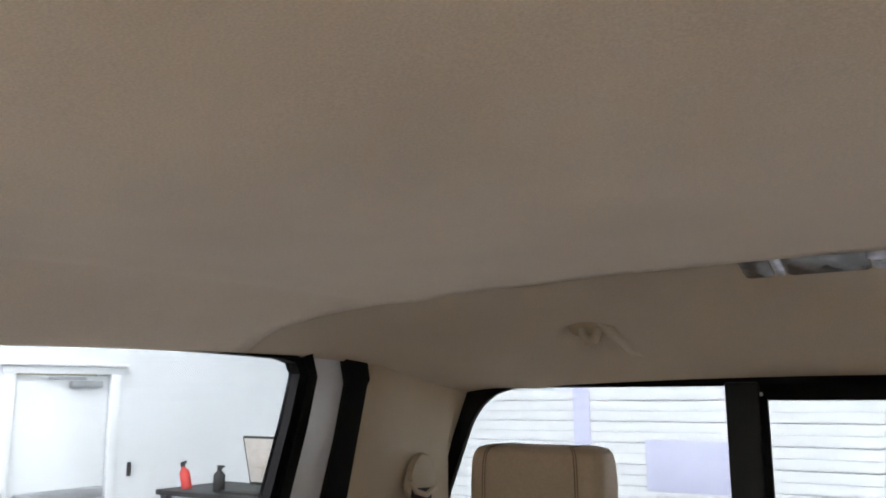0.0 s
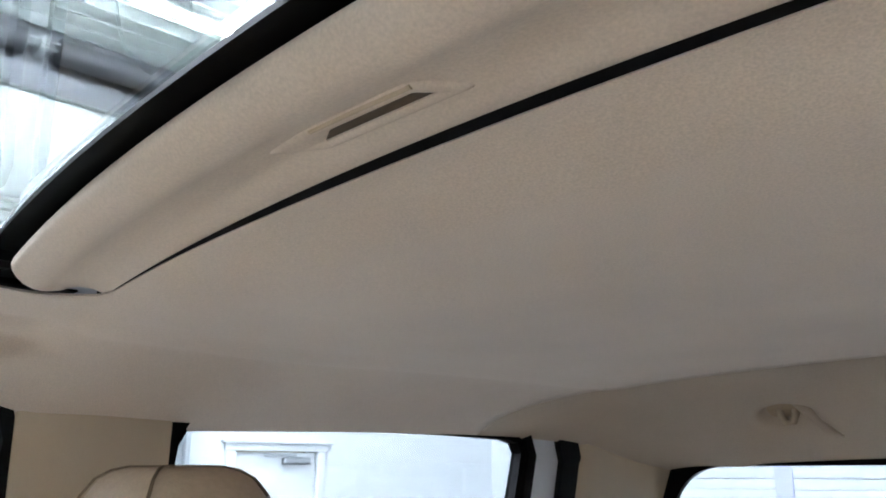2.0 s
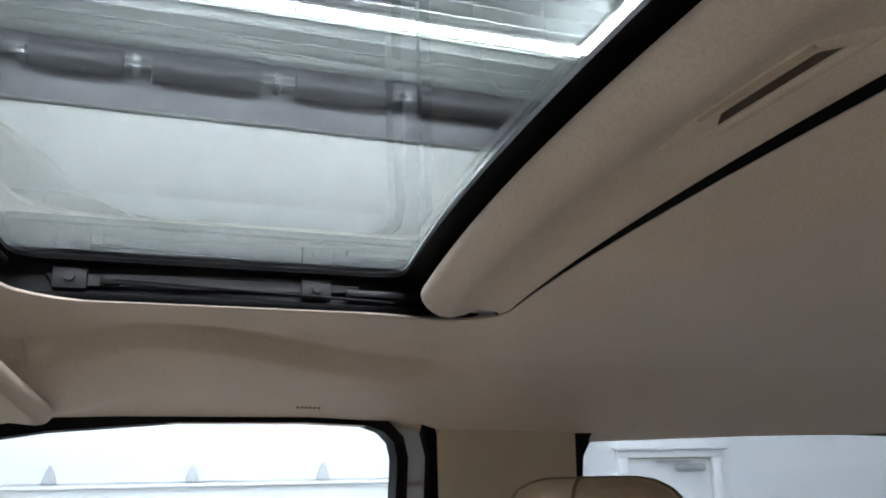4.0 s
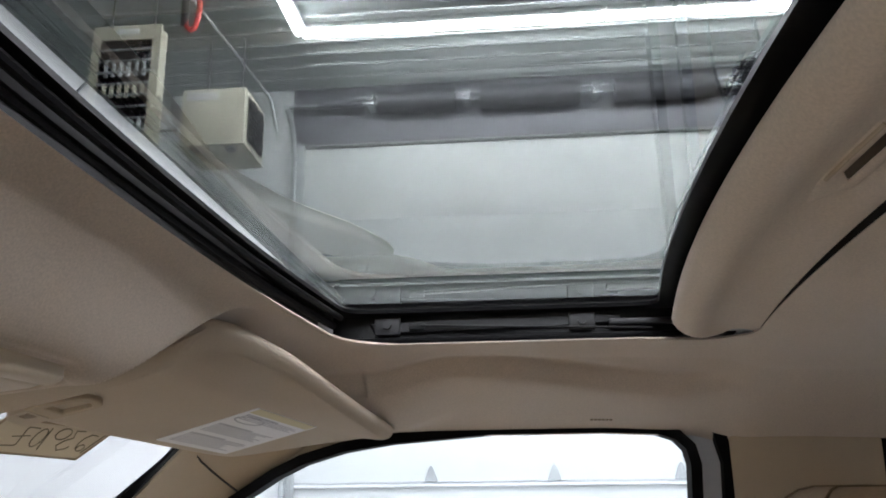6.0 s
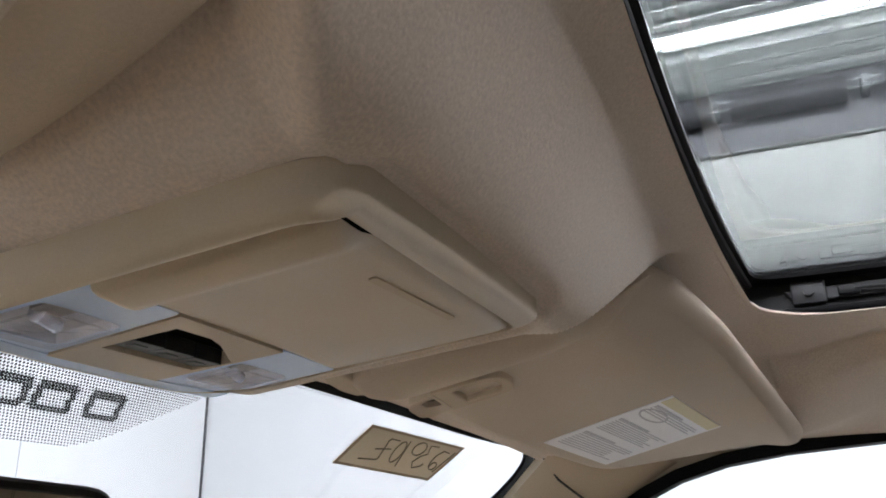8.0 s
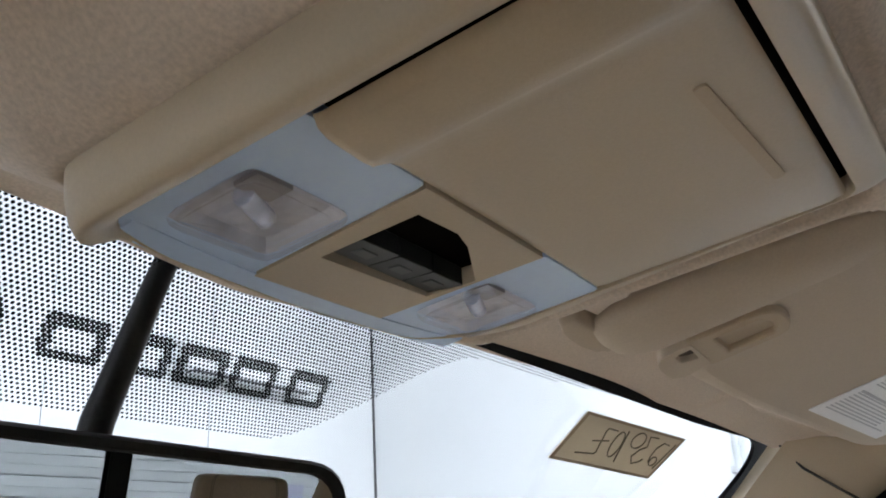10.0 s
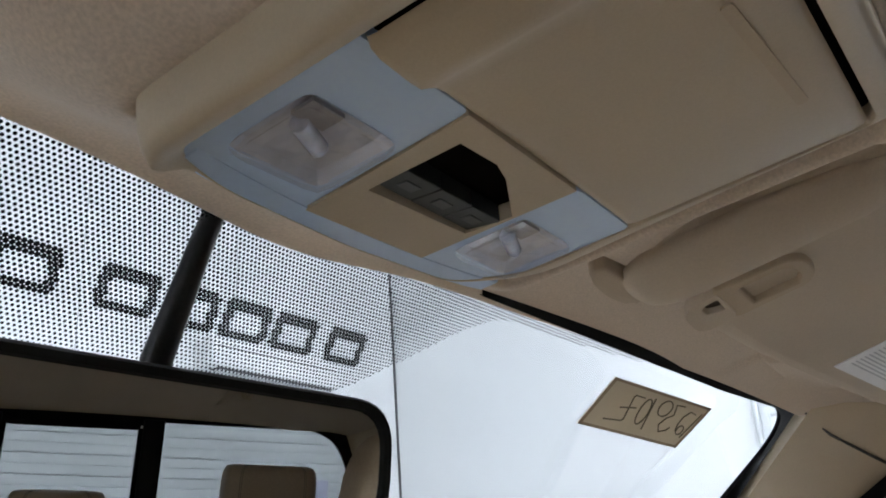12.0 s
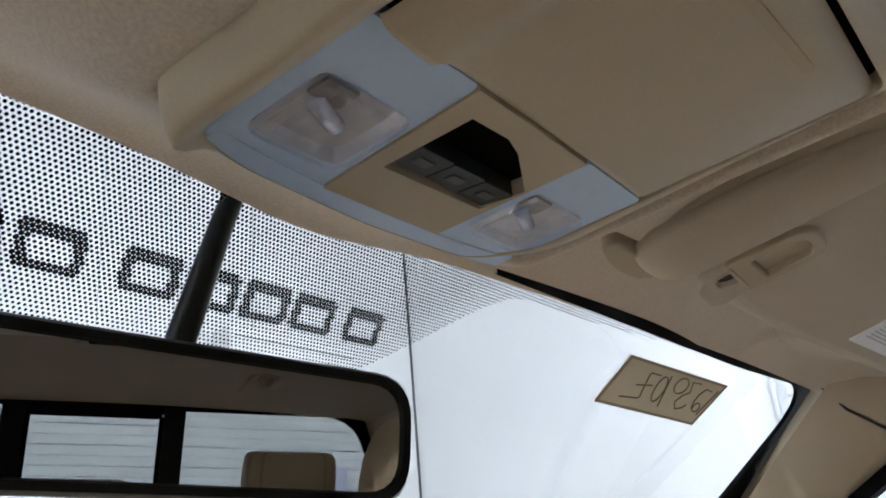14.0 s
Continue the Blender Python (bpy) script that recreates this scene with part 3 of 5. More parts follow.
window = thing("window_back", "black-framed back window with a sliding middle pane", "window", (0, -1.31, 1.42), kind="structure")
part("window_frame", ring(back_outline(0.055), back_outline(0.0), (0, 0.012, 0)), RUBBER, window)
pane_bm = slab(back_outline(0.02), (0, -0.004, 0))
glaze(part("pane", pane_bm, REARGLASS, window, "lightly tinted glass"), (0, 1, 0))
for x in (-0.205, 0.166):
    part("divider", block((x - 0.026, -1.313, 1.42), (x + 0.026, -1.296, 1.822), 0.004), BLACKPLASTIC, window, "black upright bar")
part("slider_rail", block((-0.180, -1.312, 1.794), (0.140, -1.300, 1.822), 0.003), RUBBER, window, "black top rail of the sliding pane")
part("slider_stile", block((0.128, -1.306, 1.42), (0.140, -1.298, 1.80), 0.002), RUBBER, window)
part("slider_stile", block((-0.180, -1.306, 1.42), (-0.168, -1.298, 1.80), 0.002), RUBBER, window)
part("catch", block((0.134, -1.299, 1.800), (0.138, -1.294, 1.806), 0.001), LABEL, window, "small white catch")

# ---- windshield ----
def screen(x, z, off=0.0):
    return Vector((x, 2.615 - z - 0.03 * x * x - off * 0.7, z - off * 0.7))


windshield = thing("window_windshield", "clear windshield with a dotted black band at the top", "windshield", (0, 1.1, 1.42), kind="structure")
bm = bmesh.new()
rows = []
for j in range(13):
    z = 1.42 + (1.925 - 1.42) * j / 12
    rows.append([bm.verts.new(screen(-0.96 + 1.92 * i / 24, z)) for i in range(25)])
for a, b in zip(rows, rows[1:]):
    for i in range(24):
        bm.faces.new((a[i], a[i + 1], b[i + 1], b[i]))
shield = part("pane", bm, WINDSHIELD, windshield, "clear curved glass")
if shield.data.polygons[0].normal.y > 0:
    shield.data.flip_normals()
thick = shield.modifiers.new("thickness", "SOLIDIFY")
thick.thickness, thick.offset, thick.material_offset, thick.material_offset_rim = 0.005, -1.0, 1, 1
glaze(shield, (0, -0.7, -0.7))


def band_floor(x):
    """The height at which the dotted band ends."""
    ax = abs(x + 0.03)
    return 1.846 + 0.056 * step(ax, 0.15, 0.29) + 0.006 * step(ax, 0.3, 0.6)


def in_letter(x, z):
    """Plain rounded blocks, hollow in the middle, in a row across the band."""
    for centre in (0.134, 0.0955, 0.0635, 0.031, -0.002, -0.047, -0.081, -0.115, -0.149):
        a = x - centre + (z - 1.8695) * 0.35
        b = z - 1.8695
        if abs(a) < 0.0145 and abs(b) < 0.0072 and abs(a) + abs(b) < 0.0195:
            return abs(a) > 0.0092 or abs(b) > 0.0036
    return False


pitch = 0.0024
verts, faces = [], []
for r in range(100):
    z = 1.912 - r * pitch * 0.60
    for c in range(-280, 281):
        x = (c + (r % 2) * 0.5) * pitch
        if abs(x) > 0.66 or z < band_floor(x):
            continue
        lettered = in_letter(x, z)
        fade = min(1.0, (z - band_floor(x)) / 0.020)
        size = pitch * (0.54 if lettered else 0.268 + 0.088 * fade)
        centre = screen(x, z, 0.0015)
        base = len(verts)
        for k in range(6):
            a = k * math.pi / 3
            verts.append(centre + Vector((math.cos(a), -0.707 * math.sin(a), 0.707 * math.sin(a))) * size)
        faces.append(tuple(base + k for k in range(6)))
me = bpy.data.meshes.new("dots")
me.from_pydata([cab(v) - BASE[windshield.name][0] for v in verts], [], faces)
me.materials.append(FRIT)
dotted = new("dots", me)
dotted.parent = windshield
tagged(dotted, "black printed dots with hollow blocks among them", kind="stuff")
edge = bmesh.new()
line_out, line_in = [], []
for i in range(41):
    x = -0.78 + 1.56 * i / 40
    line_out.append(screen(x, 1.92, 0.001))
    line_in.append(screen(x, 1.912 , 0.001))
vs = [[edge.verts.new(p) for p in line] for line in (line_out, line_in)]
for i in range(40):
    edge.faces.new((vs[0][i], vs[0][i + 1], vs[1][i + 1], vs[1][i]))
part("border", edge, FRIT, windshield, "solid black border of the glass")

# ---- sunroof ----
sunroof = thing("sunroof", "tinted glass sunroof with a black frame and its shade slid back", "sunroof", (0, 0.2, 1.95))


bm = bmesh.new()
rows = []
for i in range(33):
    x = -0.478 + 0.956 * i / 32
    rows.append([bm.verts.new((x, -0.02 + 0.432 * j / 10, 1.9908 + 0.0004 * (1 - (x / 0.478) ** 2))) for j in range(11)])
for a, b in zip(rows, rows[1:]):
    for j in range(10):
        bm.faces.new((a[j], b[j], b[j + 1], a[j + 1]))
crown = part("glass", bm, SUNROOFGLASS, sunroof, "grey-green tinted glass")
if crown.data.polygons[0].normal.z > 0:
    crown.data.flip_normals()
thick = crown.modifiers.new("thickness", "SOLIDIFY")
thick.thickness, thick.offset, thick.material_offset, thick.material_offset_rim = 0.004, -1.0, 1, 1
glaze(crown, (0, 0, -1))


def bowed(x_half, y_back, y_front, z, bow_back, bow_front, radius):
    corners = []
    n = 16
    for i in range(n + 1):
        x = -x_half + 2 * x_half * i / n
        corners.append(Vector((x, y_back + bow_back * (1 - (x / x_half) ** 2), z)))
    for i in range(n + 1):
        x = x_half - 2 * x_half * i / n
        corners.append(Vector((x, y_front + bow_front * (1 - (x / x_half) ** 2), z)))
    rad = [0.0005] * len(corners)
    rad[0] = rad[n] = rad[n + 1] = rad[-1] = radius
    return rounded(corners, rad, 3)


part("frame", ring(bowed(0.486, -0.10, 0.420, 1.9865, 0.0, 0.004, 0.02), bowed(0.447, 0.063, 0.374, 1.9865, 0.033, 0.022, 0.022), (0, 0, 0.0035)), BLACK, sunroof, "black printed frame on the glass")
for s in (-1, 1):
    part("side_rail", slab([(s * 0.464, 0.0, 1.958), (s * 0.464, 0.392, 1.958), (s * 0.464, 0.392, 1.9865), (s * 0.464, 0.0, 1.9865)], (s * 0.012, 0, 0)), BLACKPLASTIC, sunroof, "black side rail")
    part("track", block((s * 0.4535, 0.03, 1.9565), (s * 0.464, 0.385, 1.9625), 0.0015), BLACK, sunroof)
    # added plate that stops light leaking between lip and rail
    part("side_gap_plate", block((s * 0.4545, -0.01, 1.9585), (s * 0.500, 0.405, 1.9600)), BLACK, sunroof, "added black plate that keeps light out of the side gap")
    part("lift_arm", slab([(s * 0.459, 0.345, 1.968), (s * 0.459, 0.352, 1.978), (s * 0.459, 0.16, 1.9835), (s * 0.459, 0.10, 1.980), (s * 0.459, 0.10, 1.974), (s * 0.459, 0.16, 1.972)], (s * 0.004, 0, 0), 0.0008, 1), GREYRAIL, sunroof, "grey metal lifting arm")
    part("guide_shoe", block((s * 0.4535, 0.045, 1.9695), (s * 0.4615, 0.112, 1.976), 0.002), GREYRAIL, sunroof, "grey plastic guide shoe")
    part("link_rod", tube([(s * 0.4555, 0.30, 1.9745), (s * 0.4550, 0.22, 1.9710), (s * 0.4545, 0.12, 1.9675), (s * 0.4545, 0.07, 1.9655)], 0.0013, 8), BLACKPLASTIC, sunroof)
    for y in (0.334, 0.138):
        br = part("bracket", block((s * 0.4555, y - 0.013, 1.9655), (s * 0.4605, y + 0.013, 1.9845), 0.0015), GREYRAIL, sunroof, "small metal bracket")
        part("bolt", disc((s * 0.4545, y, 1.9755), 0.0042, 0.004, "x", 12), GREYRAIL, br, "round bolt head")
    part("clip", block((s * 0.4550, 0.296, 1.9705), (s * 0.4605, 0.312, 1.9775), 0.001), BLACKPLASTIC, sunroof)
part("front_rail", block((-0.466, 0.408, 1.960), (0.466, 0.418, 1.9860), 0.002), GREYRAIL, sunroof, "dark grey front rail")
part("front_seal", tube([(x, front_y(x) + 0.012 + 0.002, 1.974) for x in [-0.44 + 0.04 * i for i in range(23)]], 0.0042, 8), RUBBER, sunroof, "black rubber seal")
part("front_seal", tube([(x, front_y(x) + 0.006, 1.9815) for x in [-0.44 + 0.04 * i for i in range(23)]], 0.0032, 8), RUBBER, sunroof)

mark = bmesh.new()
for i in range(17):
    x = -0.046 + 0.0021 * i
    if i % 6 != 5:
        block((x, 0.0965, 1.9893), (x + 0.0007, 0.0965 + 0.0018 + 0.0006 * (i % 3), 1.9899), bm=mark)
        block((x, 0.1005, 1.9893), (x + 0.0006, 0.1005 + 0.0012 + 0.0004 * ((i * 5) % 3), 1.9899), bm=mark)
part("glass_mark", mark, FRIT, sunroof, "small black printed mark")

# dark brown that paints the shadow in the grip pocket and the clip
POCKETSHADOW = mat("pocket_shadow_brown", (0.085, 0.062, 0.044), 0.8, grain=0.1, grain_size=300)
# sliding shade, pushed back
bm = bmesh.new()
rows = []
PROFILE = [(0.010, 0.0135), (0.004, 0.0115), (0.001, 0.0085), (0.0, 0.0050), (0.001, 0.0010), (0.004, -0.0035), (0.009, -0.0078), (0.015, -0.0104), (0.021, -0.0110), (0.027, -0.0096), (0.033, -0.0068), (0.039, -0.0042), (0.045, -0.0028), (0.048, -0.0025), (0.051, -0.0024), (0.054, -0.0024), (0.057, -0.0025), (0.060, -0.0027), (0.066, -0.0040), (0.072, -0.0064), (0.078, -0.0082), (0.084, -0.0088), (0.094, -0.0082), (0.12, -0.004), (0.20, 0.004)]
n = 210
for i in range(n + 1):
    x = -0.449 + 0.898 * i / n
    q = abs(x) / 0.449
    edge_y = 0.0865 - 0.033 * q ** 2 - 0.030 * max(0.0, (q - 0.90) / 0.10) ** 2
    drop = 0.012 * max(0.0, (q - 0.93) / 0.07) ** 2
    rows.append([bm.verts.new((x, edge_y - d, 1.9700 - 0.013 * q * q + (h if h > 0 else h * (1 - 0.10 * q * q)) + drop)) for d, h in PROFILE])
for a, b in zip(rows, rows[1:]):
    for j in range(len(PROFILE) - 1):
        mid = (a[j].co + b[j + 1].co) / 2
        # the grip's pocket is open
        if -0.024 < mid.x < 0.042 and 0.0240 < mid.y < 0.0375:
            continue
        bm.faces.new((a[j], a[j + 1], b[j + 1], b[j]))
shade = part("shade", bm, SHADE, sunroof, "tan cloth sliding shade", angle=60)
# grip let into the shade
gy, gz = 0.0335, 1.9670
def grip(x, y, low=0.0):
    """A point by the shade's grip, on the slope of the shade."""
    return Vector((x - 0.014, gy + y, gz + 0.04 * y - low))


bm = bmesh.new()
rim_out = rounded([(x, y, 0) for x, y in ((-0.036, -0.0145), (0.070, -0.0125), (0.103, 0.0060), (0.062, 0.0115), (-0.012, 0.0090))], 0.006, 4)
rim_in = rounded([(x, y, 0) for x, y in ((-0.016, -0.0072), (0.062, -0.0056), (0.061, -0.0040), (0.050, 0.0018), (-0.008, 0.0006))], 0.0015, 4)
loops = [[bm.verts.new(grip(o.x + (i.x - o.x) * f, o.y + (i.y - o.y) * f, low)) for o, i in zip(rim_out, rim_in)] for f, low in ((0.0, -0.002), (0.10, 0.0008), (0.30, 0.0016), (0.55, 0.0018), (0.85, 0.0014), (1.0, 0.0006), (1.0, -0.002))]
for a, b in zip(loops, loops[1:]):
    for i in range(len(a)):
        j = (i + 1) % len(a)
        bm.faces.new((a[i], a[j], b[j], b[i]))
part("handle_bezel", bm, SHADE, shade, "moulded tan grip surround", angle=50)
# nearly flush plate; the pocket's shadow is in its colour
part("handle_slot_shadow", slab([grip(x, y, -0.0004) for x, y in ((-0.020, -0.0095), (0.070, -0.0075), (0.056, 0.0055), (-0.010, 0.0035))], (0, 0, 0.002)), POCKETSHADOW, shade, "dark plate painted as the grip pocket's shadow")
part("handle_lip", tube([grip(x, y, 0.0012) for x, y in ((-0.012, 0.0058), (0.022, 0.0072), (0.058, 0.0078))], 0.0014, 8), TRIM, shade)
# black strip behind the headliner's edge, under the shade: paints the slit's shadow
seal = bmesh.new()
prev = None
for i in range(41):
    x = -0.445 + 0.89 * i / 40
    now = [seal.verts.new((x, slit_y(x) - d, lining_z(x, slit_y(x) - 0.002) + h)) for d, h in ((0.0012, 0.0012), (0.0012, 0.030), (0.010, 0.030), (0.010, 0.0012))]
    if prev:
        for j in range(4):
            seal.faces.new((prev[j], prev[(j + 1) % 4], now[(j + 1) % 4], now[j]))
    prev = now
part("slit_shadow", seal, RUBBER, sunroof, "black strip painted as the shadow in the slit behind the shade")


# ---- overhead console ----
def con(x, y, low=0.0):
    """A point on the console's lower face; low: how far it stands below it."""
    return Vector((x, y, 1.864 - 0.115 * (y - 0.556) - low))


def plate(points, low, high, bevel=0.0, seg=2):
    pts = [con(x, y, low) for x, y in points]
    return slab(pts, (0, 0.0, low + high), bevel, seg)


def front_edge(x):
    return 0.626 - 0.9 * x * x


console = thing("overhead_console", "tan overhead console with two reading lamps, switches and a lidded bin", "console", (0, 0.55, 1.87))
outer = rounded([(v[0], v[1], 0) for v in ((-0.0955, 0.4615), (0.076, 0.4555), (0.090, 0.600), (0.062, 0.6245), (0.0, 0.6275), (-0.060, 0.6245), (-0.0955, 0.617))], [0.020, 0.006, 0.022, 0.02, 0.02, 0.02, 0.010], 5)
inner = rounded([(v[0], v[1], 0) for v in ((-0.077, 0.470), (0.074, 0.466), (0.078, 0.60), (0.058, 0.6232), (0.0, 0.6262), (-0.058, 0.6232), (-0.079, 0.6165))], [0.006, 0.006, 0.01, 0.01, 0.01, 0.01, 0.006], 5)
bm = bmesh.new()


def rim_low(p, f, full):
    """The rim is a fat roll on the driver's side and a plain slope elsewhere."""
    w = max(step(-p.x, 0.066, 0.086), 0.12)
    plain = -0.0022 * (1 - f) ** 1.3 + 0.0008 * f
    return plain + (full - plain) * w


levels = [[(p, -0.022) for p in outer]] + [[(o.lerp(i, f), rim_low(o.lerp(i, f), f, full)) for o, i in zip(outer, inner)] for f, full in ((0.0, -0.0045), (0.05, 0.0012), (0.14, 0.0052), (0.28, 0.0078), (0.45, 0.0076), (0.7, 0.0054), (0.92, 0.0024), (1.0, 0.0))] + [[(p, -0.012) for p in inner]]
loops = [[bm.verts.new(con(p.x, p.y, low)) for p, low in line] for line in levels]
for a, b in zip(loops, loops[1:]):
    for i in range(len(a)):
        j = (i + 1) % len(a)
        bm.faces.new((a[i], a[j], b[j], b[i]))
part("housing", bm, CONSOLE, console, "rounded tan surround", angle=70)
# solid plate; its colour supplies the shadow between the panels
part("backing", plate([(-0.077, 0.470), (0.077, 0.466), (0.077, 0.60), (0.0, 0.626), (-0.077, 0.615)], -0.006, 0.010), SHADOWBLACK, console, "near-black plate painted as the shadow in the gaps")
# bin lid with a step along its driver edge and a finger groove
bm = bmesh.new()
prof = [(-0.0763, 0.0005), (-0.0745, 0.0036), (-0.072, 0.0046), (-0.060, 0.0054), (-0.0560, 0.0050), (-0.0525, 0.0030), (-0.049, 0.0012), (-0.045, 0.0006), (0.0, 0.0002), (0.045, 0.0004), (0.072, 0.0010), (0.0762, -0.0005)]
rows = []
for y, end in ((0.4727, 0.0022), (0.4740, 0.0006), (0.478, 0.0), (0.50, 0.0), (0.53, 0.0), (0.5510, 0.0), (0.5535, 0.0004), (0.5541, 0.0015)):
    slant = 0.024 * step(0.56 - y, 0.0, 0.08)
    round_off = 0.35 + 0.65 * step(y, 0.4715, 0.480)
    rows.append([bm.verts.new(con(x, y - slant * (x + 0.076), low * round_off - end)) for x, low in prof])
for a, b in zip(rows, rows[1:]):
    for i in range(len(prof) - 1):
        bm.faces.new((a[i], a[i + 1], b[i + 1], b[i]))
lid = part("bin_lid", bm, CONSOLE, console, "smooth tan bin lid", angle=60)
part("groove", plate([(v.x, v.y) for v in rounded([(-0.022, 0.4845, 0), (0.041, 0.4805, 0), (0.0415, 0.4840, 0), (-0.0215, 0.4880, 0)], 0.0015, 3)], 0.0010, 0.002), TRIM, lid, "long finger rib")
# lamp panels: a pale plate round a clear window, behind it a bright bowl with its bulb
for s in (-1, 1):
    side = 0.0795 if s < 0 else 0.0765
    corner = [(s * side, 0.5545), (s * 0.033, 0.5540), (s * 0.0305, 0.612), (s * 0.0300, front_edge(0.030) - 0.001), (s * 0.050, front_edge(0.052) - 0.001), (s * side, 0.6160 if s < 0 else 0.608)]
    mid_x, mid_y = s * 0.0535, 0.5915

    def hole(f, n=32):
        """The lamp window's outline, scaled by f; its corners are rounded."""
        line = []
        for k in range(n):
            a = 2 * math.pi * k / n
            c, d = math.cos(a), math.sin(a)
            r = (abs(c) ** 11 + abs(d) ** 11) ** (-1 / 11)
            line.append((mid_x + f * (0.0178 * r * c), mid_y + f * (0.0152 * r * d)))
        return line

    rim = []
    edge_line = rounded([(x, y, 0) for x, y in corner], 0.002, 3)
    for x, y in hole(1.0, 160):
        # where the ray from the middle leaves the plate
        way, best = Vector((x - mid_x, y - mid_y)), 9.0
        for p, q in zip(edge_line, edge_line[1:] + edge_line[:1]):
            d = Vector((q.x - p.x, q.y - p.y))
            det = way.x * -d.y + way.y * d.x
            if abs(det) > 1e-12:
                r = Vector((p.x - mid_x, p.y - mid_y))
                k, u = (r.x * -d.y + r.y * d.x) / det, (way.x * r.y - way.y * r.x) / det
                if k > 0 and -1e-6 <= u <= 1 + 1e-6:
                    best = min(best, k)
        rim.append((mid_x + way.x * best, mid_y + way.y * best))
    panel = part("lamp_panel", ring([con(x, y, 0.0002) for x, y in rim], [con(x, y, 0.0002) for x, y in hole(1.0, 160)], (0, 0, 0.005)), LENSPLATE, console, "pale blue-white lamp panel")
    bm = bmesh.new()
    loops = [[bm.verts.new(con(x, y, low)) for x, y in hole(f)] for f, low in ((1.02, 0.0004), (0.97, -0.0008), (0.86, -0.0030), (0.62, -0.0038))]
    for a, b in zip(loops, loops[1:]):
        for i in range(32):
            bm.faces.new((a[i], a[(i + 1) % 32], b[(i + 1) % 32], b[i]))
    bm.faces.new(loops[-1])
    part("reflector", bm, REFLECTOR, panel, "bright bowl behind the lens", angle=30)
    part("bulb", tube([con(mid_x - 0.010, mid_y - 0.003, -0.0010), con(mid_x - 0.009, mid_y - 0.003, -0.0010), con(mid_x + 0.004, mid_y + 0.002, -0.0010), con(mid_x + 0.006, mid_y + 0.003, -0.0010)], [0.0012, 0.0030, 0.0030, 0.0010], 12), CLEARLENS, panel, "small bulb", angle=50)
    part("bulb_plate", plate([(mid_x - 0.013, mid_y - 0.012), (mid_x - 0.001, mid_y - 0.012), (mid_x - 0.001, mid_y - 0.004), (mid_x - 0.013, mid_y - 0.004)], -0.0012, 0.0025), LAMPHOLDER, panel, "grey bulb holder")
    lens = bmesh.new()
    rows = []
    for f, low in ((0.0, 0.0030), (0.25, 0.0029), (0.5, 0.0026), (0.72, 0.0021), (0.86, 0.0018), (0.93, 0.0030), (1.0, 0.0028), (1.03, 0.0008)):
        rows.append([lens.verts.new(con(x, y, low + 0.0006 * math.sin((x - mid_x) * 900) * (0.2 < f < 0.9))) for x, y in (hole(f) if f else hole(0.02))])
    for a, b in zip(rows, rows[1:]):
        for i in range(32):
            lens.faces.new((a[i], a[(i + 1) % 32], b[(i + 1) % 32], b[i]))
    lens.faces.new(rows[0])
    part("lens", lens, LAMPCOVER, panel, "clear ribbed lamp cover", angle=25).visible_shadow = False
# pale strip along the front of both lamps
strip = [(x, front_edge(x)) for x in [-0.076 + 0.0095 * i for i in range(17)]]
part("front_strip", plate(strip + [(x, y - 0.0085) for x, y in strip[::-1]], 0.0006, 0.004, 0.0006, 1), LENSPLATE, console, "pale strip along the lamps")
# switch recess
frame_out = [con(x, y, 0.0008) for x, y in ((-0.0325, 0.5545), (0.0, 0.5545), (0.0180, 0.5545), (0.0325, 0.5545), (0.0295, 0.6165), (-0.0295, 0.6175))]
frame_in = [con(x, y, 0.0008) for x, y in ((-0.0225, 0.5640), (-0.004, 0.5632), (0.0060, 0.5660), (0.0300, 0.5780), (0.0270, 0.5955), (-0.0235, 0.5975))]
part("switch_surround", ring(frame_out, frame_in, (0, 0, 0.006)), CONSOLE, console, "tan plate round the switches")
# the recess gets its shadow from this plate's near-black colour
part("recess", plate([(-0.0245, 0.560), (0.0312, 0.560), (0.0312, 0.599), (-0.0255, 0.599)], -0.006, 0.012), SHADOWBLACK, console, "near-black plate painted as the storage recess's shadow")
for i in range(3):
    x = -0.0232 + 0.0176 * i
    sw = part("switch", block((x + 0.0002, 0.5825, 1.8600), (x + 0.0174, 0.5950, 1.8665), 0.0003, 1), BUTTON, console, "dark push switch")
    part("marking", block((x + 0.005, 0.5865, 1.8596), (x + 0.0125, 0.5910, 1.8606), 0.0003, 1), ICON, sw)


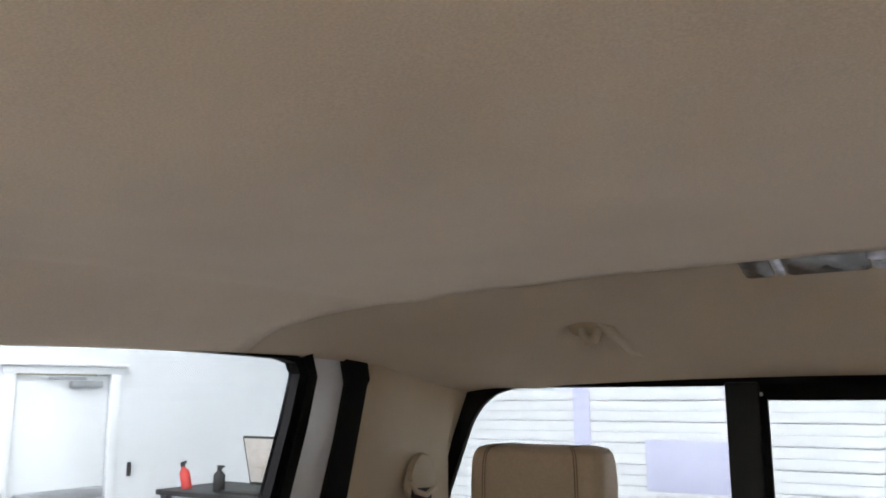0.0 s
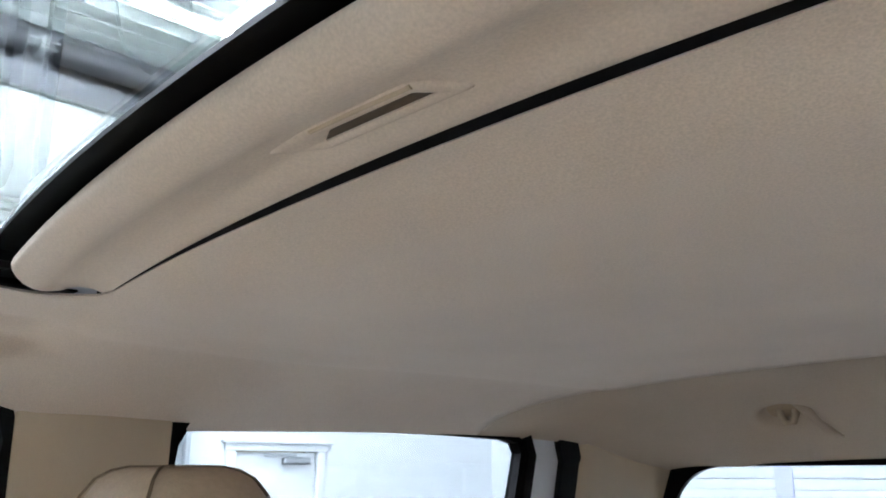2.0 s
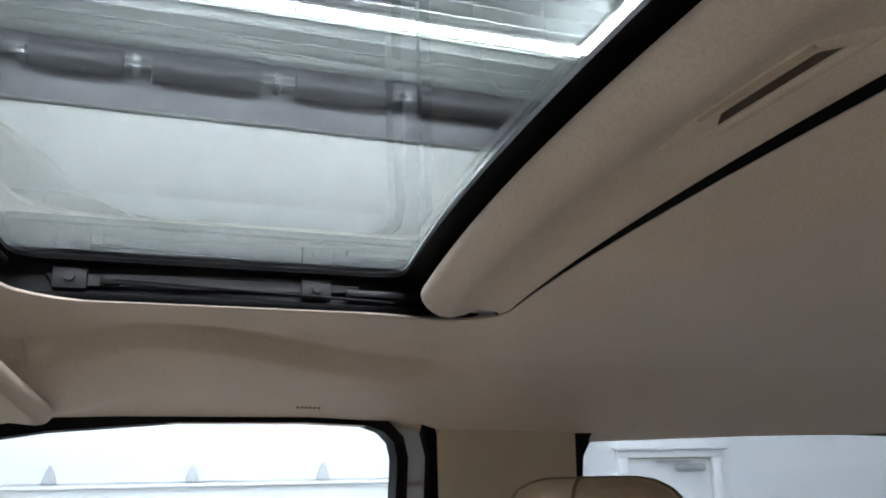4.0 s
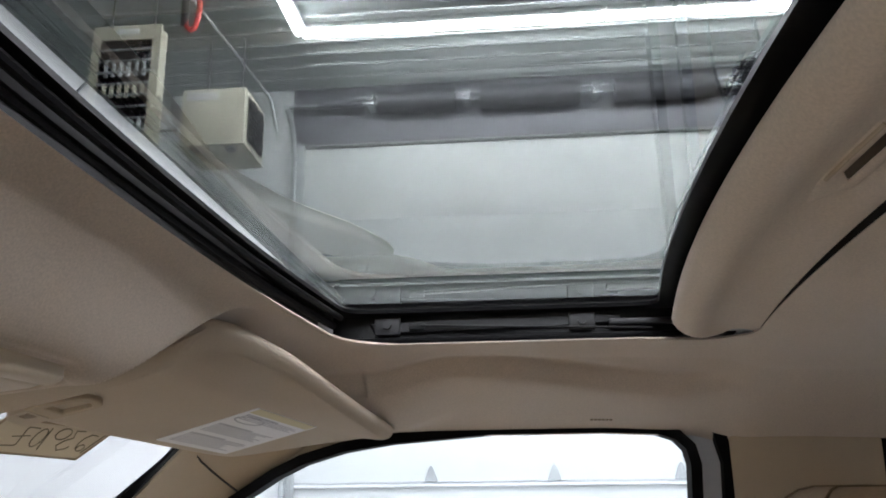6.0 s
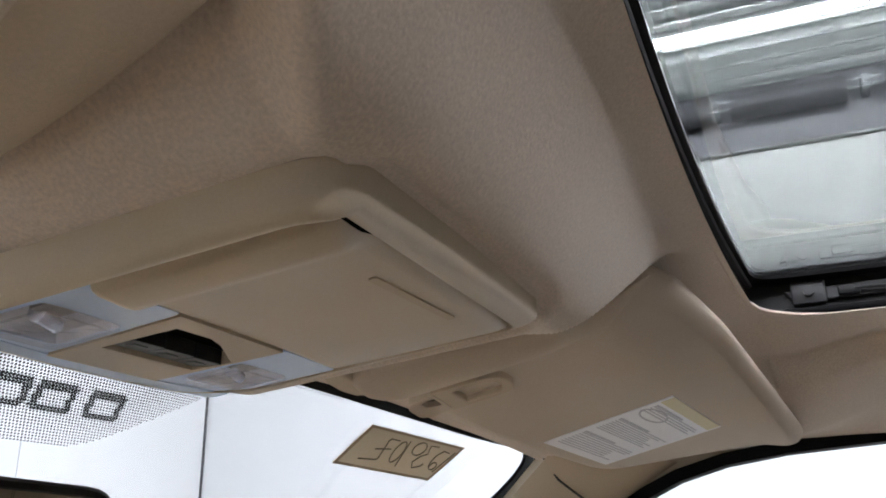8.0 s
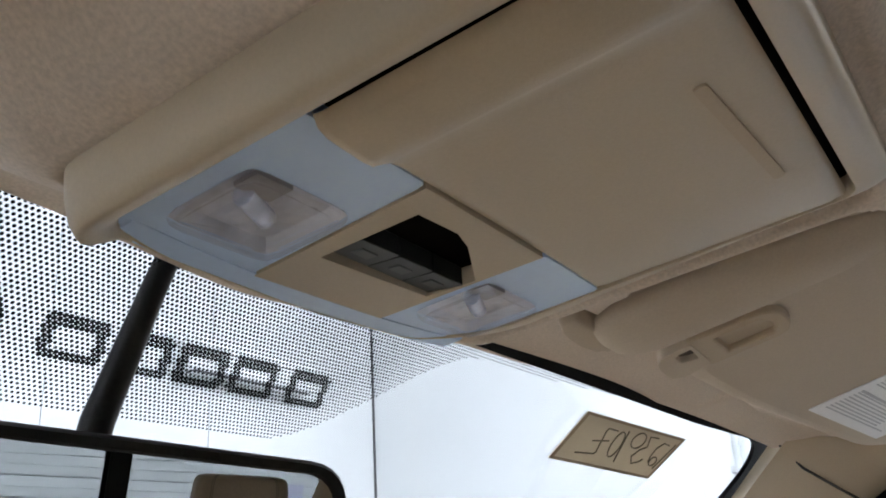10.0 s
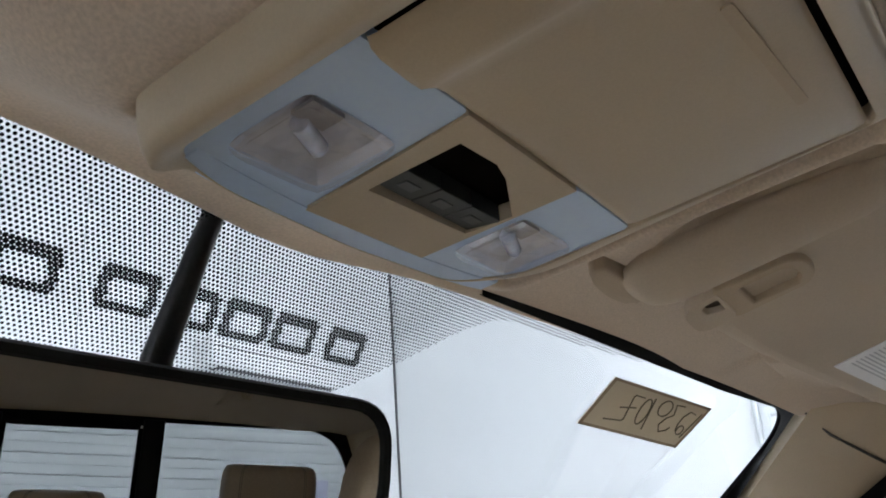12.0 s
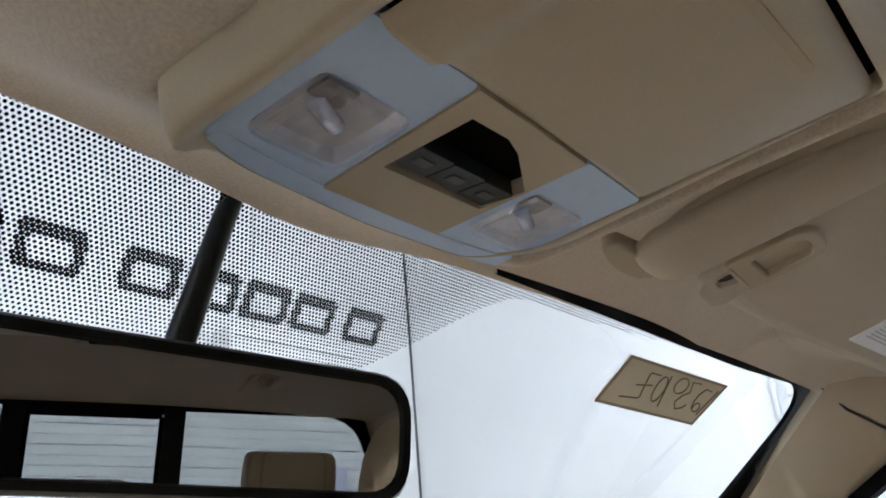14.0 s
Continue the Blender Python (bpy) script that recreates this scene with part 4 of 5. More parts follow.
# ---- sun visors ----
def sun_visor(s):
    def vis(x, y, low=0.0):
        return Vector((s * x, y, visor_z(x, y, s < 0) - low))

    visor = thing("sun_visor", "padded tan vinyl sun visor folded up against the headliner", "sun visor", (s * 0.4, 0.48, 1.89), group="sun visors")
    outline = VISOR_LINE if s > 0 else DRIVER_LINE
    centre = Vector((0.38, 0.47, 0))
    rim = [Vector((x, y, 0)) for x, y in outline]
    rim = rounded(rim, 0.02, 3)
    bm = bmesh.new()
    loops = []
    for inset, low in ((0.000, -0.007), (0.006, -0.0150), (0.0018, -0.0125), (0.0, -0.0085), (0.0010, -0.0045), (0.004, -0.0016), (0.009, 0.0), (0.016, 0.0008), (0.03, 0.0010), (0.07, 0.0010), (0.12, 0.0010)):
        line = []
        for i, p in enumerate(rim):
            a, b = rim[i - 1], rim[(i + 1) % len(rim)]
            d = (b - a).normalized()
            nrm = Vector((-d.y, d.x, 0))
            if (centre - p).dot(nrm) < 0:
                nrm = -nrm
            q = p + nrm * inset if inset < 0.02 else p.lerp(centre, inset * 4)
            line.append(bm.verts.new(vis(q.x, q.y, low)))
        loops.append(line)
    loops = [loops[1]] + loops[2:]
    for a, b in zip(loops, loops[1:]):
        for i in range(len(a)):
            j = (i + 1) % len(a)
            bm.faces.new((a[i], a[j], b[j], b[i]))
    bm.faces.new(loops[-1])
    bm.faces.new(loops[0][::-1])
    part("pad", bm, VISOR, visor, "soft tan vinyl pad", angle=60)
    # rolled front edge at the inner end, over the pivot rod
    bm = tube([vis(x, y, 0.001) for x, y in ((0.190, 0.600), (0.190, 0.598), (0.190, 0.593), (0.190, 0.582), (0.190, 0.565), (0.190, 0.53), (0.192, 0.49), (0.196, 0.455), (0.200, 0.425))], [0.008, 0.016, 0.0220, 0.0265, 0.0265, 0.0260, 0.023, 0.014, 0.001], 28)
    for v in bm.verts:
        flat = vis(s * v.co.x, v.co.y, 0.0).z
        v.co.z = flat + 0.001 + (v.co.z - flat) * 0.42
    part("roll", bm, VISOR, visor, "rolled edge over the rod", angle=75)
    part("rod_end", slab(rounded([vis(x, y, 0.0005) for x, y in ((0.154, 0.597), (0.152, 0.606), (0.166, 0.6085), (0.182, 0.6090), (0.200, 0.6055), (0.204, 0.597), (0.188, 0.593))], 0.004, 3), (0, 0, 0.008), 0.002, 3), VISOR, visor, "short pivot cover", angle=60)
    # retaining clip: an open loop, then a tongue with a hollow at the front edge
    loop_out = rounded([vis(x, y, 0.0050) for x, y in ((0.2190, 0.5680), (0.2190, 0.5300), (0.2260, 0.5215), (0.2440, 0.5200), (0.2560, 0.5250), (0.2600, 0.5680))], [0.003, 0.006, 0.006, 0.006, 0.006, 0.003], 4)
    loop_in = rounded([vis(x, y, 0.0050) for x, y in ((0.2270, 0.5560), (0.2265, 0.5335), (0.2320, 0.5285), (0.2420, 0.5275), (0.2505, 0.5310), (0.2520, 0.5550))], 0.0015, 4)
    clip = part("clip", ring(loop_out, loop_in, (0, 0, 0.0055)), TRIM, visor, "tan plastic retaining clip", angle=50)
    soft = clip.modifiers.new("soft_edges", "BEVEL")
    soft.width, soft.segments, soft.limit_method = 0.0014, 2, "ANGLE"
    tab_out = rounded([vis(x, y, 0.0056) for x, y in ((0.2210, 0.5660), (0.2550, 0.5660), (0.2610, 0.5830), (0.2560, 0.5895), (0.2340, 0.5890), (0.2240, 0.5830))], [0.003, 0.004, 0.005, 0.006, 0.006, 0.004], 4)
    tab_in = rounded([vis(x, y, 0.0056) for x, y in ((0.2270, 0.5680), (0.2420, 0.5685), (0.2415, 0.5740), (0.2390, 0.5780), (0.2310, 0.5780), (0.2280, 0.5750))], 0.0015, 4)
    tab = part("clip_tab", ring(tab_out, tab_in, (0, 0, 0.0070)), VISOR, visor, "tongue of the clip", angle=50)
    soft = tab.modifiers.new("soft_edges", "BEVEL")
    soft.width, soft.segments, soft.limit_method = 0.0014, 2, "ANGLE"
    # the pad is not cut here: a dark plate paints the hollow's shadow
    part("clip_hollow_shadow", slab([vis(x, y, 0.0014) for x, y in ((0.2260, 0.5670), (0.2430, 0.5675), (0.2425, 0.5785), (0.2270, 0.5785))], (0, 0, -0.0006)), POCKETSHADOW, visor, "dark plate painted as the shadow in the tongue's hollow")
    if s > 0:
        u, v, o = (0.512, 0.418), (0.412, 0.549), (0.379, 0.440)

        def lab(a, b, low=0.0018):
            """a runs along the long side from the rear edge, b across."""
            x = o[0] + (v[0] - o[0]) * a + (u[0] - o[0]) * b
            y = o[1] + (v[1] - o[1]) * a + (u[1] - o[1]) * b
            return vis(x, y, low)

        label = part("warning_label", slab([lab(0, 0), lab(0, 1), lab(1, 1), lab(1, 0)], (0, 0, 0.0012)), LABEL, visor, "white printed paper label")
        part("heading", slab([lab(0.0, 0.03, 0.002), lab(0.0, 0.97, 0.002), lab(0.10, 0.97, 0.002), lab(0.10, 0.03, 0.002)], (0, 0, 0.0003)), LABELYELLOW, label, "yellowish heading bar")
        bars = bmesh.new()
        rnd = random.Random(4)
        for col, (a0, a1) in enumerate(((0.13, 0.26), (0.40, 0.62), (0.68, 0.94))):
            lines = 5 if col == 0 else 9
            for i in range(lines):
                a = a0 + (a1 - a0) * i / lines
                w = 0.009 if i else 0.020
                b1 = 0.94 - (0.25 * rnd.random() if i else 0.4)
                slab([lab(a, 0.06, 0.002), lab(a, b1, 0.002), lab(a + w, b1, 0.002), lab(a + w, 0.06, 0.002)], (0, 0, 0.0003), bm=bars)
        part("print", bars, LABELTEXT, label, "lines of grey print")
        oval = [lab(0.24 + 0.075 * math.cos(k * math.pi / 12), 0.24 + 0.20 * math.sin(k * math.pi / 12), 0.0021) for k in range(24)]
        oval_in = [lab(0.24 + 0.064 * math.cos(k * math.pi / 12), 0.24 + 0.175 * math.sin(k * math.pi / 12), 0.0021) for k in range(24)]
        part("pictogram", ring(oval, oval_in, (0, 0, 0.0003)), LABELTEXT, label, "oval warning mark")
    return visor


sun_visor(1)
sun_visor(-1)

# ---- rear-view mirror ----
mirror = thing("rear_view_mirror", "black framed rear-view mirror on a stem from the windshield", "mirror", (-0.035, 0.69, 1.78))
mn = Vector((-0.264, -0.960, -0.096)).normalized()
mu = Vector((0.960, -0.264, 0)).normalized()
mv = mu.cross(mn).normalized()
if mv.z < 0:
    mv = -mv
mu, mv = mu * 0.9985 - mv * 0.054, mv * 0.9985 + mu * 0.054
mc = Vector((-0.040, 0.6835, 1.7942))


def mir(a, b, d=0.0):
    return mc + mu * a + mv * b + mn * d


def mirror_line(w, h, r, d):
    return [mir(v.x, v.y, d) for v in rounded([(-w, -h, 0), (w, -h * 0.94, 0), (w, h * 0.92, 0), (-w, h, 0)], r, 6)]


bm = bmesh.new()
levels = [mirror_line(0.060, 0.015, 0.01, -0.030), mirror_line(0.094, 0.0235, 0.016, -0.018), mirror_line(0.1010, 0.0262, 0.018, -0.006), mirror_line(0.1015, 0.0266, 0.018, 0.000), mirror_line(0.0995, 0.0250, 0.017, 0.0028), mirror_line(0.0965, 0.0222, 0.015, 0.0022), mirror_line(0.0955, 0.0213, 0.0145, 0.0)]
loops = [[bm.verts.new(p) for p in line] for line in levels]
for a, b in zip(loops, loops[1:]):
    for i in range(len(a)):
        j = (i + 1) % len(a)
        bm.faces.new((a[i], a[j], b[j], b[i]))
bm.faces.new(loops[0][::-1])
part("housing", bm, BLACKPLASTIC, mirror, "black plastic housing", angle=50)
part("mirror_glass", slab(mirror_line(0.0956, 0.0214, 0.0145, 0.0006), mn * -0.002), MIRRORGLASS, mirror, "silvered glass")
part("stem", tube([mir(0.010, -0.010, -0.024), Vector((-0.017, 0.703, 1.828)), Vector((0.012, 0.716, 1.886)), Vector((0.0285, 0.7210, 1.920))], [0.0060, 0.0058, 0.0052, 0.0050], 14), BLACKPLASTIC, mirror, "round black stem", angle=60)


# ---- card on the windshield ----
def card(u, v, off):
    a, b, c, d = Vector((0.431, 0, 1.893)), Vector((0.651, 0, 1.892)), Vector((0.4185, 0, 1.860)), Vector((0.628, 0, 1.8565))
    p = (a * (1 - u) + b * u) * (1 - v) + (c * (1 - u) + d * u) * v
    return screen(p.x, p.z, off)


note = thing("paper_card", "brown paper card with pencil scrawl taped inside the windshield", "card", (0.55, 0.74, 1.85))
part("sheet", slab([card(0, 0, 0.004), card(1, 0, 0.004), card(1, 1, 0.004), card(0, 1, 0.004)], (0, 0.0006, 0.0006)), PAPER, note)
part("border", ring([card(0, 0, 0.0046), card(1, 0, 0.0046), card(1, 1, 0.0046), card(0, 1, 0.0046)], [card(0.022, 0.05, 0.0046), card(0.978, 0.05, 0.0046), card(0.978, 0.95, 0.0046), card(0.022, 0.95, 0.0046)], (0, 0.0003, 0.0003)), CARDEDGE, note, "darker edge")
bm = bmesh.new()


def loop_of(cu, cv, ru, rv, lean):
    return [(cu + ru * math.cos(k * math.pi / 8) - lean * rv * math.sin(k * math.pi / 8), cv + rv * math.sin(k * math.pi / 8)) for k in range(17)]


for stroke in ([(0.335, 0.20), (0.25, 0.20), (0.245, 0.25), (0.305, 0.70), (0.295, 0.74), (0.15, 0.79)], [(0.205, 0.50), (0.33, 0.43)], loop_of(0.415, 0.46, 0.045, 0.27, -0.10), [(0.425, 0.15), (0.52, 0.80)], loop_of(0.575, 0.28, 0.062, 0.17, -0.08),
               [(0.735, 0.13), (0.65, 0.145), (0.70, 0.36), (0.655, 0.45), (0.635, 0.62), (0.69, 0.76), (0.745, 0.70), (0.76, 0.62)], [(0.90, 0.22), (0.83, 0.20), (0.80, 0.34), (0.81, 0.52), (0.84, 0.66)], loop_of(0.878, 0.62, 0.035, 0.10, -0.1), [(0.955, 0.17), (0.94, 0.77)]):
    tube([card(u, v, 0.0046) for u, v in stroke], 0.00065, 6, bm)
part("scrawl", bm, INK, note, "pencil strokes")

# ---- back header: lamp and hooks ----
lamp = thing("dome_lamp", "smoked clear dome lamp let into the back edge of the headliner", "lamp", (0, -1.0, 1.95))


def head(x, y, low=0.0):
    return Vector((x, y, header_z(x, y) - low))


part("bezel", ring(rounded([head(x, y, 0.0012) for x, y in ((-0.096, -0.940), (0.094, -0.940), (0.094, -1.062), (-0.096, -1.062))], 0.012), rounded([head(x, y, 0.0012) for x, y in ((-0.091, -0.945), (0.089, -0.945), (0.089, -1.057), (-0.091, -1.057))], 0.010), (0, 0, 0.010)), TRIM, lamp, "thin tan bezel")
for x0, x1, m in ((-0.090, -0.062, CLEARLENS), (-0.060, 0.036, SMOKED), (0.038, 0.050, CLEARLENS), (0.052, 0.088, SMOKED)):
    part("lens", slab(rounded([head(x, y, 0.003) for x, y in ((x0, -0.946), (x1, -0.946), (x1, -1.056), (x0, -1.056))], 0.006), (0, 0, 0.006), 0.0015, 2), m, lamp, "clear lens section" if m is CLEARLENS else "smoked lens section")
part("lens_knob", tube([head(-0.070, -1.020, 0.001), head(-0.070, -1.020, 0.009), head(-0.070, -1.020, 0.012)], [0.012, 0.012, 0.006], 16), CLEARLENS, lamp, "round clear push button", angle=60)


def coat_hook(s):
    hook = thing("coat_hook", "tan plastic coat hook in a shallow moulded hollow", "coat hook", (s * HOOK_X, HOOK_Y, 1.90), group="coat hooks")

    def on(x, y, low=0.0):
        return Vector((s * x, y, header_z(x, y) - low))

    rim = [(HOOK_X + 0.036 * math.cos(k * math.pi / 12) - 0.006 * math.sin(k * math.pi / 12), HOOK_Y + 0.021 * math.sin(k * math.pi / 12)) for k in range(24)]
    # darker oval laid in the hollow, painting the shadow there
    part("hollow_shadow", slab([on(x, y, 0.0012) for x, y in rim], (0, 0, 0.006)), LEATHER, hook, "darker oval painted as the hollow's shadow", angle=70)
    part("fin", tube([on(HOOK_X + dx, HOOK_Y + dy, low) for dx, dy, low in ((0.004, 0.022, -0.002), (-0.016, 0.012, 0.003), (-0.034, -0.008, 0.005), (-0.052, -0.034, 0.003), (-0.066, -0.058, -0.001))], [0.005, 0.010, 0.0105, 0.008, 0.002], 12), HEADERTRIM, hook, "raised moulded rib", angle=70)
    part("hook", tube([on(HOOK_X + dx, HOOK_Y + dy, low) for dx, dy, low in ((0.016, -0.006, 0.0), (0.017, -0.012, 0.014), (0.010, -0.016, 0.022), (-0.002, -0.016, 0.022), (-0.009, -0.012, 0.014), (-0.008, -0.006, 0.0))], 0.0068, 10), TRIM, hook, "small curved hook", angle=60)


coat_hook(1)
coat_hook(-1)

# seat belt guide on the rear pillar
def belt_guide(s):
    guide = thing("belt_guide", "tan seat belt guide with black webbing on the rear pillar", "belt guide", (s * 0.70, -1.17, 1.63), group="belt guides")
    part("cover", slab(rounded([(s * 0.700, -1.128, 1.640), (s * 0.700, -1.150, 1.690), (s * 0.700, -1.178, 1.708), (s * 0.700, -1.208, 1.690), (s * 0.700, -1.215, 1.645), (s * 0.700, -1.170, 1.625)], 0.012), (-s * 0.014, 0, 0), 0.005, 3), TRIM, guide, "rounded tan cover", angle=60)
    part("loop", tube([(s * 0.683, -1.132, 1.662), (s * 0.680, -1.145, 1.642), (s * 0.680, -1.175, 1.634), (s * 0.682, -1.205, 1.644)], 0.005, 10), TRIM, guide, angle=60)
    part("webbing", slab([(s * 0.688, -1.140, 1.648), (s * 0.688, -1.200, 1.644), (s * 0.670, -1.17, 1.46), (s * 0.670, -1.11, 1.46)], (-s * 0.002, 0, 0)), CABLE, guide, "black belt webbing")


belt_guide(1)
belt_guide(-1)
mark = bmesh.new()
for i in range(6):
    y = 0.092 + 0.0046 * i
    slab([(x, v, lining_z(x, v) - 0.0006) for x, v in ((0.6725, y), (0.6725, y + 0.0034), (0.6765, y + 0.0034), (0.6765, y))], (0, 0, 0.0008), bm=mark)
solid("airbag_mark", mark, STITCH, "small dark moulded letters on the headliner edge", "marking")


# ---- seats ----
BOXY = [(0.0, 0.90), (0.06, 1.0), (0.45, 1.0), (0.70, 0.995), (0.84, 0.975), (0.93, 0.93), (0.98, 0.84), (1.0, 0.66)]
DOMED = [(0.0, 0.90), (0.06, 1.0), (0.35, 1.0), (0.55, 0.985), (0.68, 0.955), (0.79, 0.90), (0.88, 0.82), (0.95, 0.70), (0.985, 0.56), (1.0, 0.40)]


def cushion(w, d, z0, z1, top, corner, steps=BOXY):
    """A padded upright block centred on x = y = 0: half width, half depth, from z0 to z1, the top edge rounded."""
    out = bmesh.new()
    rows = []
    for s, k in steps:
        z = z0 + (z1 - z0) * s
        kx, ky = 1 - (1 - k) * top, k
        line = rounded([(-w * kx, -d * ky, z), (w * kx, -d * ky, z), (w * kx, d * ky, z), (-w * kx, d * ky, z)], corner, 5)
        rows.append([out.verts.new(p) for p in line])
    for a, b in zip(rows, rows[1:]):
        for i in range(len(a)):
            j = (i + 1) % len(a)
            out.faces.new((a[i], a[j], b[j], b[i]))
    out.faces.new(rows[0][::-1])
    out.faces.new(rows[-1])
    return out


def seat(name, x, y, head_top, head_w, head_h, head_d, back_top, back_w, label, group, soft=0.55, corner=0.030, turn=0.0, steps=BOXY):
    ob = thing(name, label, "seat", (x, y, 1.0), group=group)
    m = Matrix.Translation((x, y, 0)) @ Matrix.Rotation(turn, 4, "Z")

    def put(bm):
        bm.transform(m)
        return bm

    head = part("headrest", put(cushion(head_w, head_d, head_top - head_h, head_top, soft, corner, steps)), LEATHER, ob, "padded tan leather headrest", angle=70)
    for s in (-1, 1):
        seam = bmesh.new()
        for off in (0.0, 0.0042):
            rise = [(s * (head_w - 0.036 + off) * (1 - (1 - k) * soft), head_d * k, head_top - head_h * (1 - q) + 0.0006) for q, k in steps[1:]]
            line = [(x, y + 0.0004, z) for x, y, z in rise] + [(x, -y - 0.0004, z) for x, y, z in rise[::-1]]
            tube(line, 0.0008, 6, seam)
        part("seam", put(seam), STITCH, head, "double stitched seam")
        part("post", put(tube([(s * 0.06, 0, back_top - 0.03), (s * 0.06, 0, head_top - head_h + 0.02)], 0.006, 10)), STEEL, ob, "steel headrest post")
    part("backrest", put(cushion(back_w, 0.06, 1.0, back_top, 0.30, 0.05)), LEATHER, ob, "tan leather backrest", angle=70)
    return ob


seat("front_seat", 0.385, -0.076, 1.813, 0.108, 0.19, 0.060, 1.60, 0.22, "tan leather front seat with a stitched headrest", "front seats", 1.0, 0.05, 0.0, DOMED)
seat("front_seat", -0.400, -0.160, 1.70, 0.118, 0.17, 0.055, 1.52, 0.22, "tan leather front seat with a stitched headrest", "front seats", 1.0, 0.05, 0.0, DOMED)
seat("bench_seat", 0.430, -1.13, 1.727, 0.112, 0.17, 0.048, 1.55, 0.22, "tan leather rear seat with a padded headrest", "rear seats")
seat("bench_seat", -0.035, -1.14, 1.655, 0.100, 0.11, 0.045, 1.53, 0.19, "tan leather rear seat with a padded headrest", "rear seats")
seat("bench_seat", -0.430, -1.13, 1.727, 0.112, 0.17, 0.048, 1.55, 0.22, "tan leather rear seat with a padded headrest", "rear seats")

# ---- the garage ----
GROUND, EAST, NORTH, SOUTH, WEST, TOP = -0.05, 6.40, 5.60, -7.0, -6.4, 5.36
solid("floor", block((WEST - 0.2, SOUTH - 0.2, GROUND - 0.1), (EAST + 0.2, NORTH + 0.2, GROUND)), CONCRETE, "smooth grey concrete garage floor", "floor", inside=False, kind="structure")

# ribbed steel ceiling
bm = bmesh.new()
xs = []
x = WEST - 0.1
while x < EAST + 0.1:
    for dx, dz in ((0.0, 0.0), (0.156, 0.0), (0.164, -0.030), (0.184, -0.030), (0.194, 0.0)):
        xs.append((x + dx, TOP + dz))
    x += 0.198
rows = [[bm.verts.new((px, y, pz)) for px, pz in xs] for y in (SOUTH - 0.1, NORTH + 0.1)]
for i in range(len(xs) - 1):
    bm.faces.new((rows[0][i], rows[0][i + 1], rows[1][i + 1], rows[1][i]))
ob = solid("ceiling_garage", bm, CEILMAT, "white ribbed steel garage ceiling", "ceiling", inside=False, kind="structure", angle=20)
thick = ob.modifiers.new("thickness", "SOLIDIFY")
thick.thickness = 0.01

# walls; the east one has a man door and a large overhead door
solid("wall_north", block((WEST - 0.2, NORTH, GROUND), (EAST + 0.2, NORTH + 0.2, TOP)), WHITEWALL, "white panelled garage wall ahead of the truck", "wall", inside=False, kind="structure")
solid("wall_west", block((WEST - 0.2, SOUTH, GROUND), (WEST, NORTH, TOP)), WHITEWALL, "white garage wall", "wall", inside=False, kind="structure")
solid("wall_south", block((WEST - 0.2, SOUTH - 0.2, GROUND), (EAST + 0.2, SOUTH, TOP)), WHITEWALL, "white garage wall behind the truck", "wall", inside=False, kind="structure")
D_N, D_S, D_TOP = 2.10, -3.10, 4.775
MD_N, MD_S, MD_TOP = -3.66, -4.56, 2.00
bm = bmesh.new()
block((EAST, D_N, GROUND), (EAST + 0.2, NORTH, TOP), bm=bm)
block((EAST, D_S, D_TOP), (EAST + 0.2, D_N, TOP), bm=bm)
block((EAST, MD_N, GROUND), (EAST + 0.2, D_S, TOP), bm=bm)
block((EAST, MD_S, MD_TOP), (EAST + 0.2, MD_N, TOP), bm=bm)
block((EAST, SOUTH, GROUND), (EAST + 0.2, MD_S, TOP), bm=bm)
solid("wall_east", bm, WHITEWALL, "white garage wall with a large overhead door", "wall", inside=False, kind="structure")
for xx in (2.9, 4.3, 6.386):
    solid("trim_joint", block((xx - 0.012, NORTH - 0.012, GROUND), (xx + 0.012, NORTH - 0.001, TOP)), DARKSTEEL if xx > 5 else WHITEWALL, "thin dark joint strip between wall panels" if xx > 5 else "white joint strip between wall panels", "trim", inside=False, kind="structure")

HEADER = mat("grey_header_steel", (0.20, 0.20, 0.225), 0.5, 0.2, grain=0.05, grain_size=30, stain=0.15, stain_size=1.5)
# overhead door in sections
door = thing("overhead_door", "white sectional overhead door, closed, with hinges and steel tracks", "garage door", (EAST, -0.5, GROUND), kind="structure", inside=False)
edges_z = [GROUND, 0.75, 1.855, 2.72, 3.52, D_TOP]
for a, b in zip(edges_z, edges_z[1:]):
    part("section", block((EAST + 0.045, D_S, a + 0.008), (EAST + 0.10, D_N, b - 0.008), 0.008), DOORMAT, door, "white insulated door section")
    part("joint", block((EAST + 0.065, D_S, b - 0.012), (EAST + 0.09, D_N, b + 0.012)), DOORJOINT, door)
for z, h in ((1.855, 0.03), (3.52, 0.05)):
    part("stiffener", block((EAST + 0.005, D_S, z - h), (EAST + 0.046, D_N, z - h + 0.022), 0.004), DOORMAT, door, "white stiffening rail")
part("stiffener", block((EAST + 0.012, D_S, 3.535), (EAST + 0.046, D_N, 3.60), 0.003), GALV, door, "grey stiffening rail")
for z in (1.862, 3.55):
    for y in (0.975, 0.0, -0.98, -1.96, -2.9):
        hinge = slab(rounded([(EAST + 0.02, y - 0.055, z), (EAST + 0.02, y + 0.055, z), (EAST + 0.02, y + 0.022, z + 0.10), (EAST + 0.02, y, z + 0.135), (EAST + 0.02, y - 0.022, z + 0.10)], 0.012, 2), (0.03, 0, 0), 0.004, 1)
        part("hinge", hinge, GALV, door, "galvanised hinge plate")
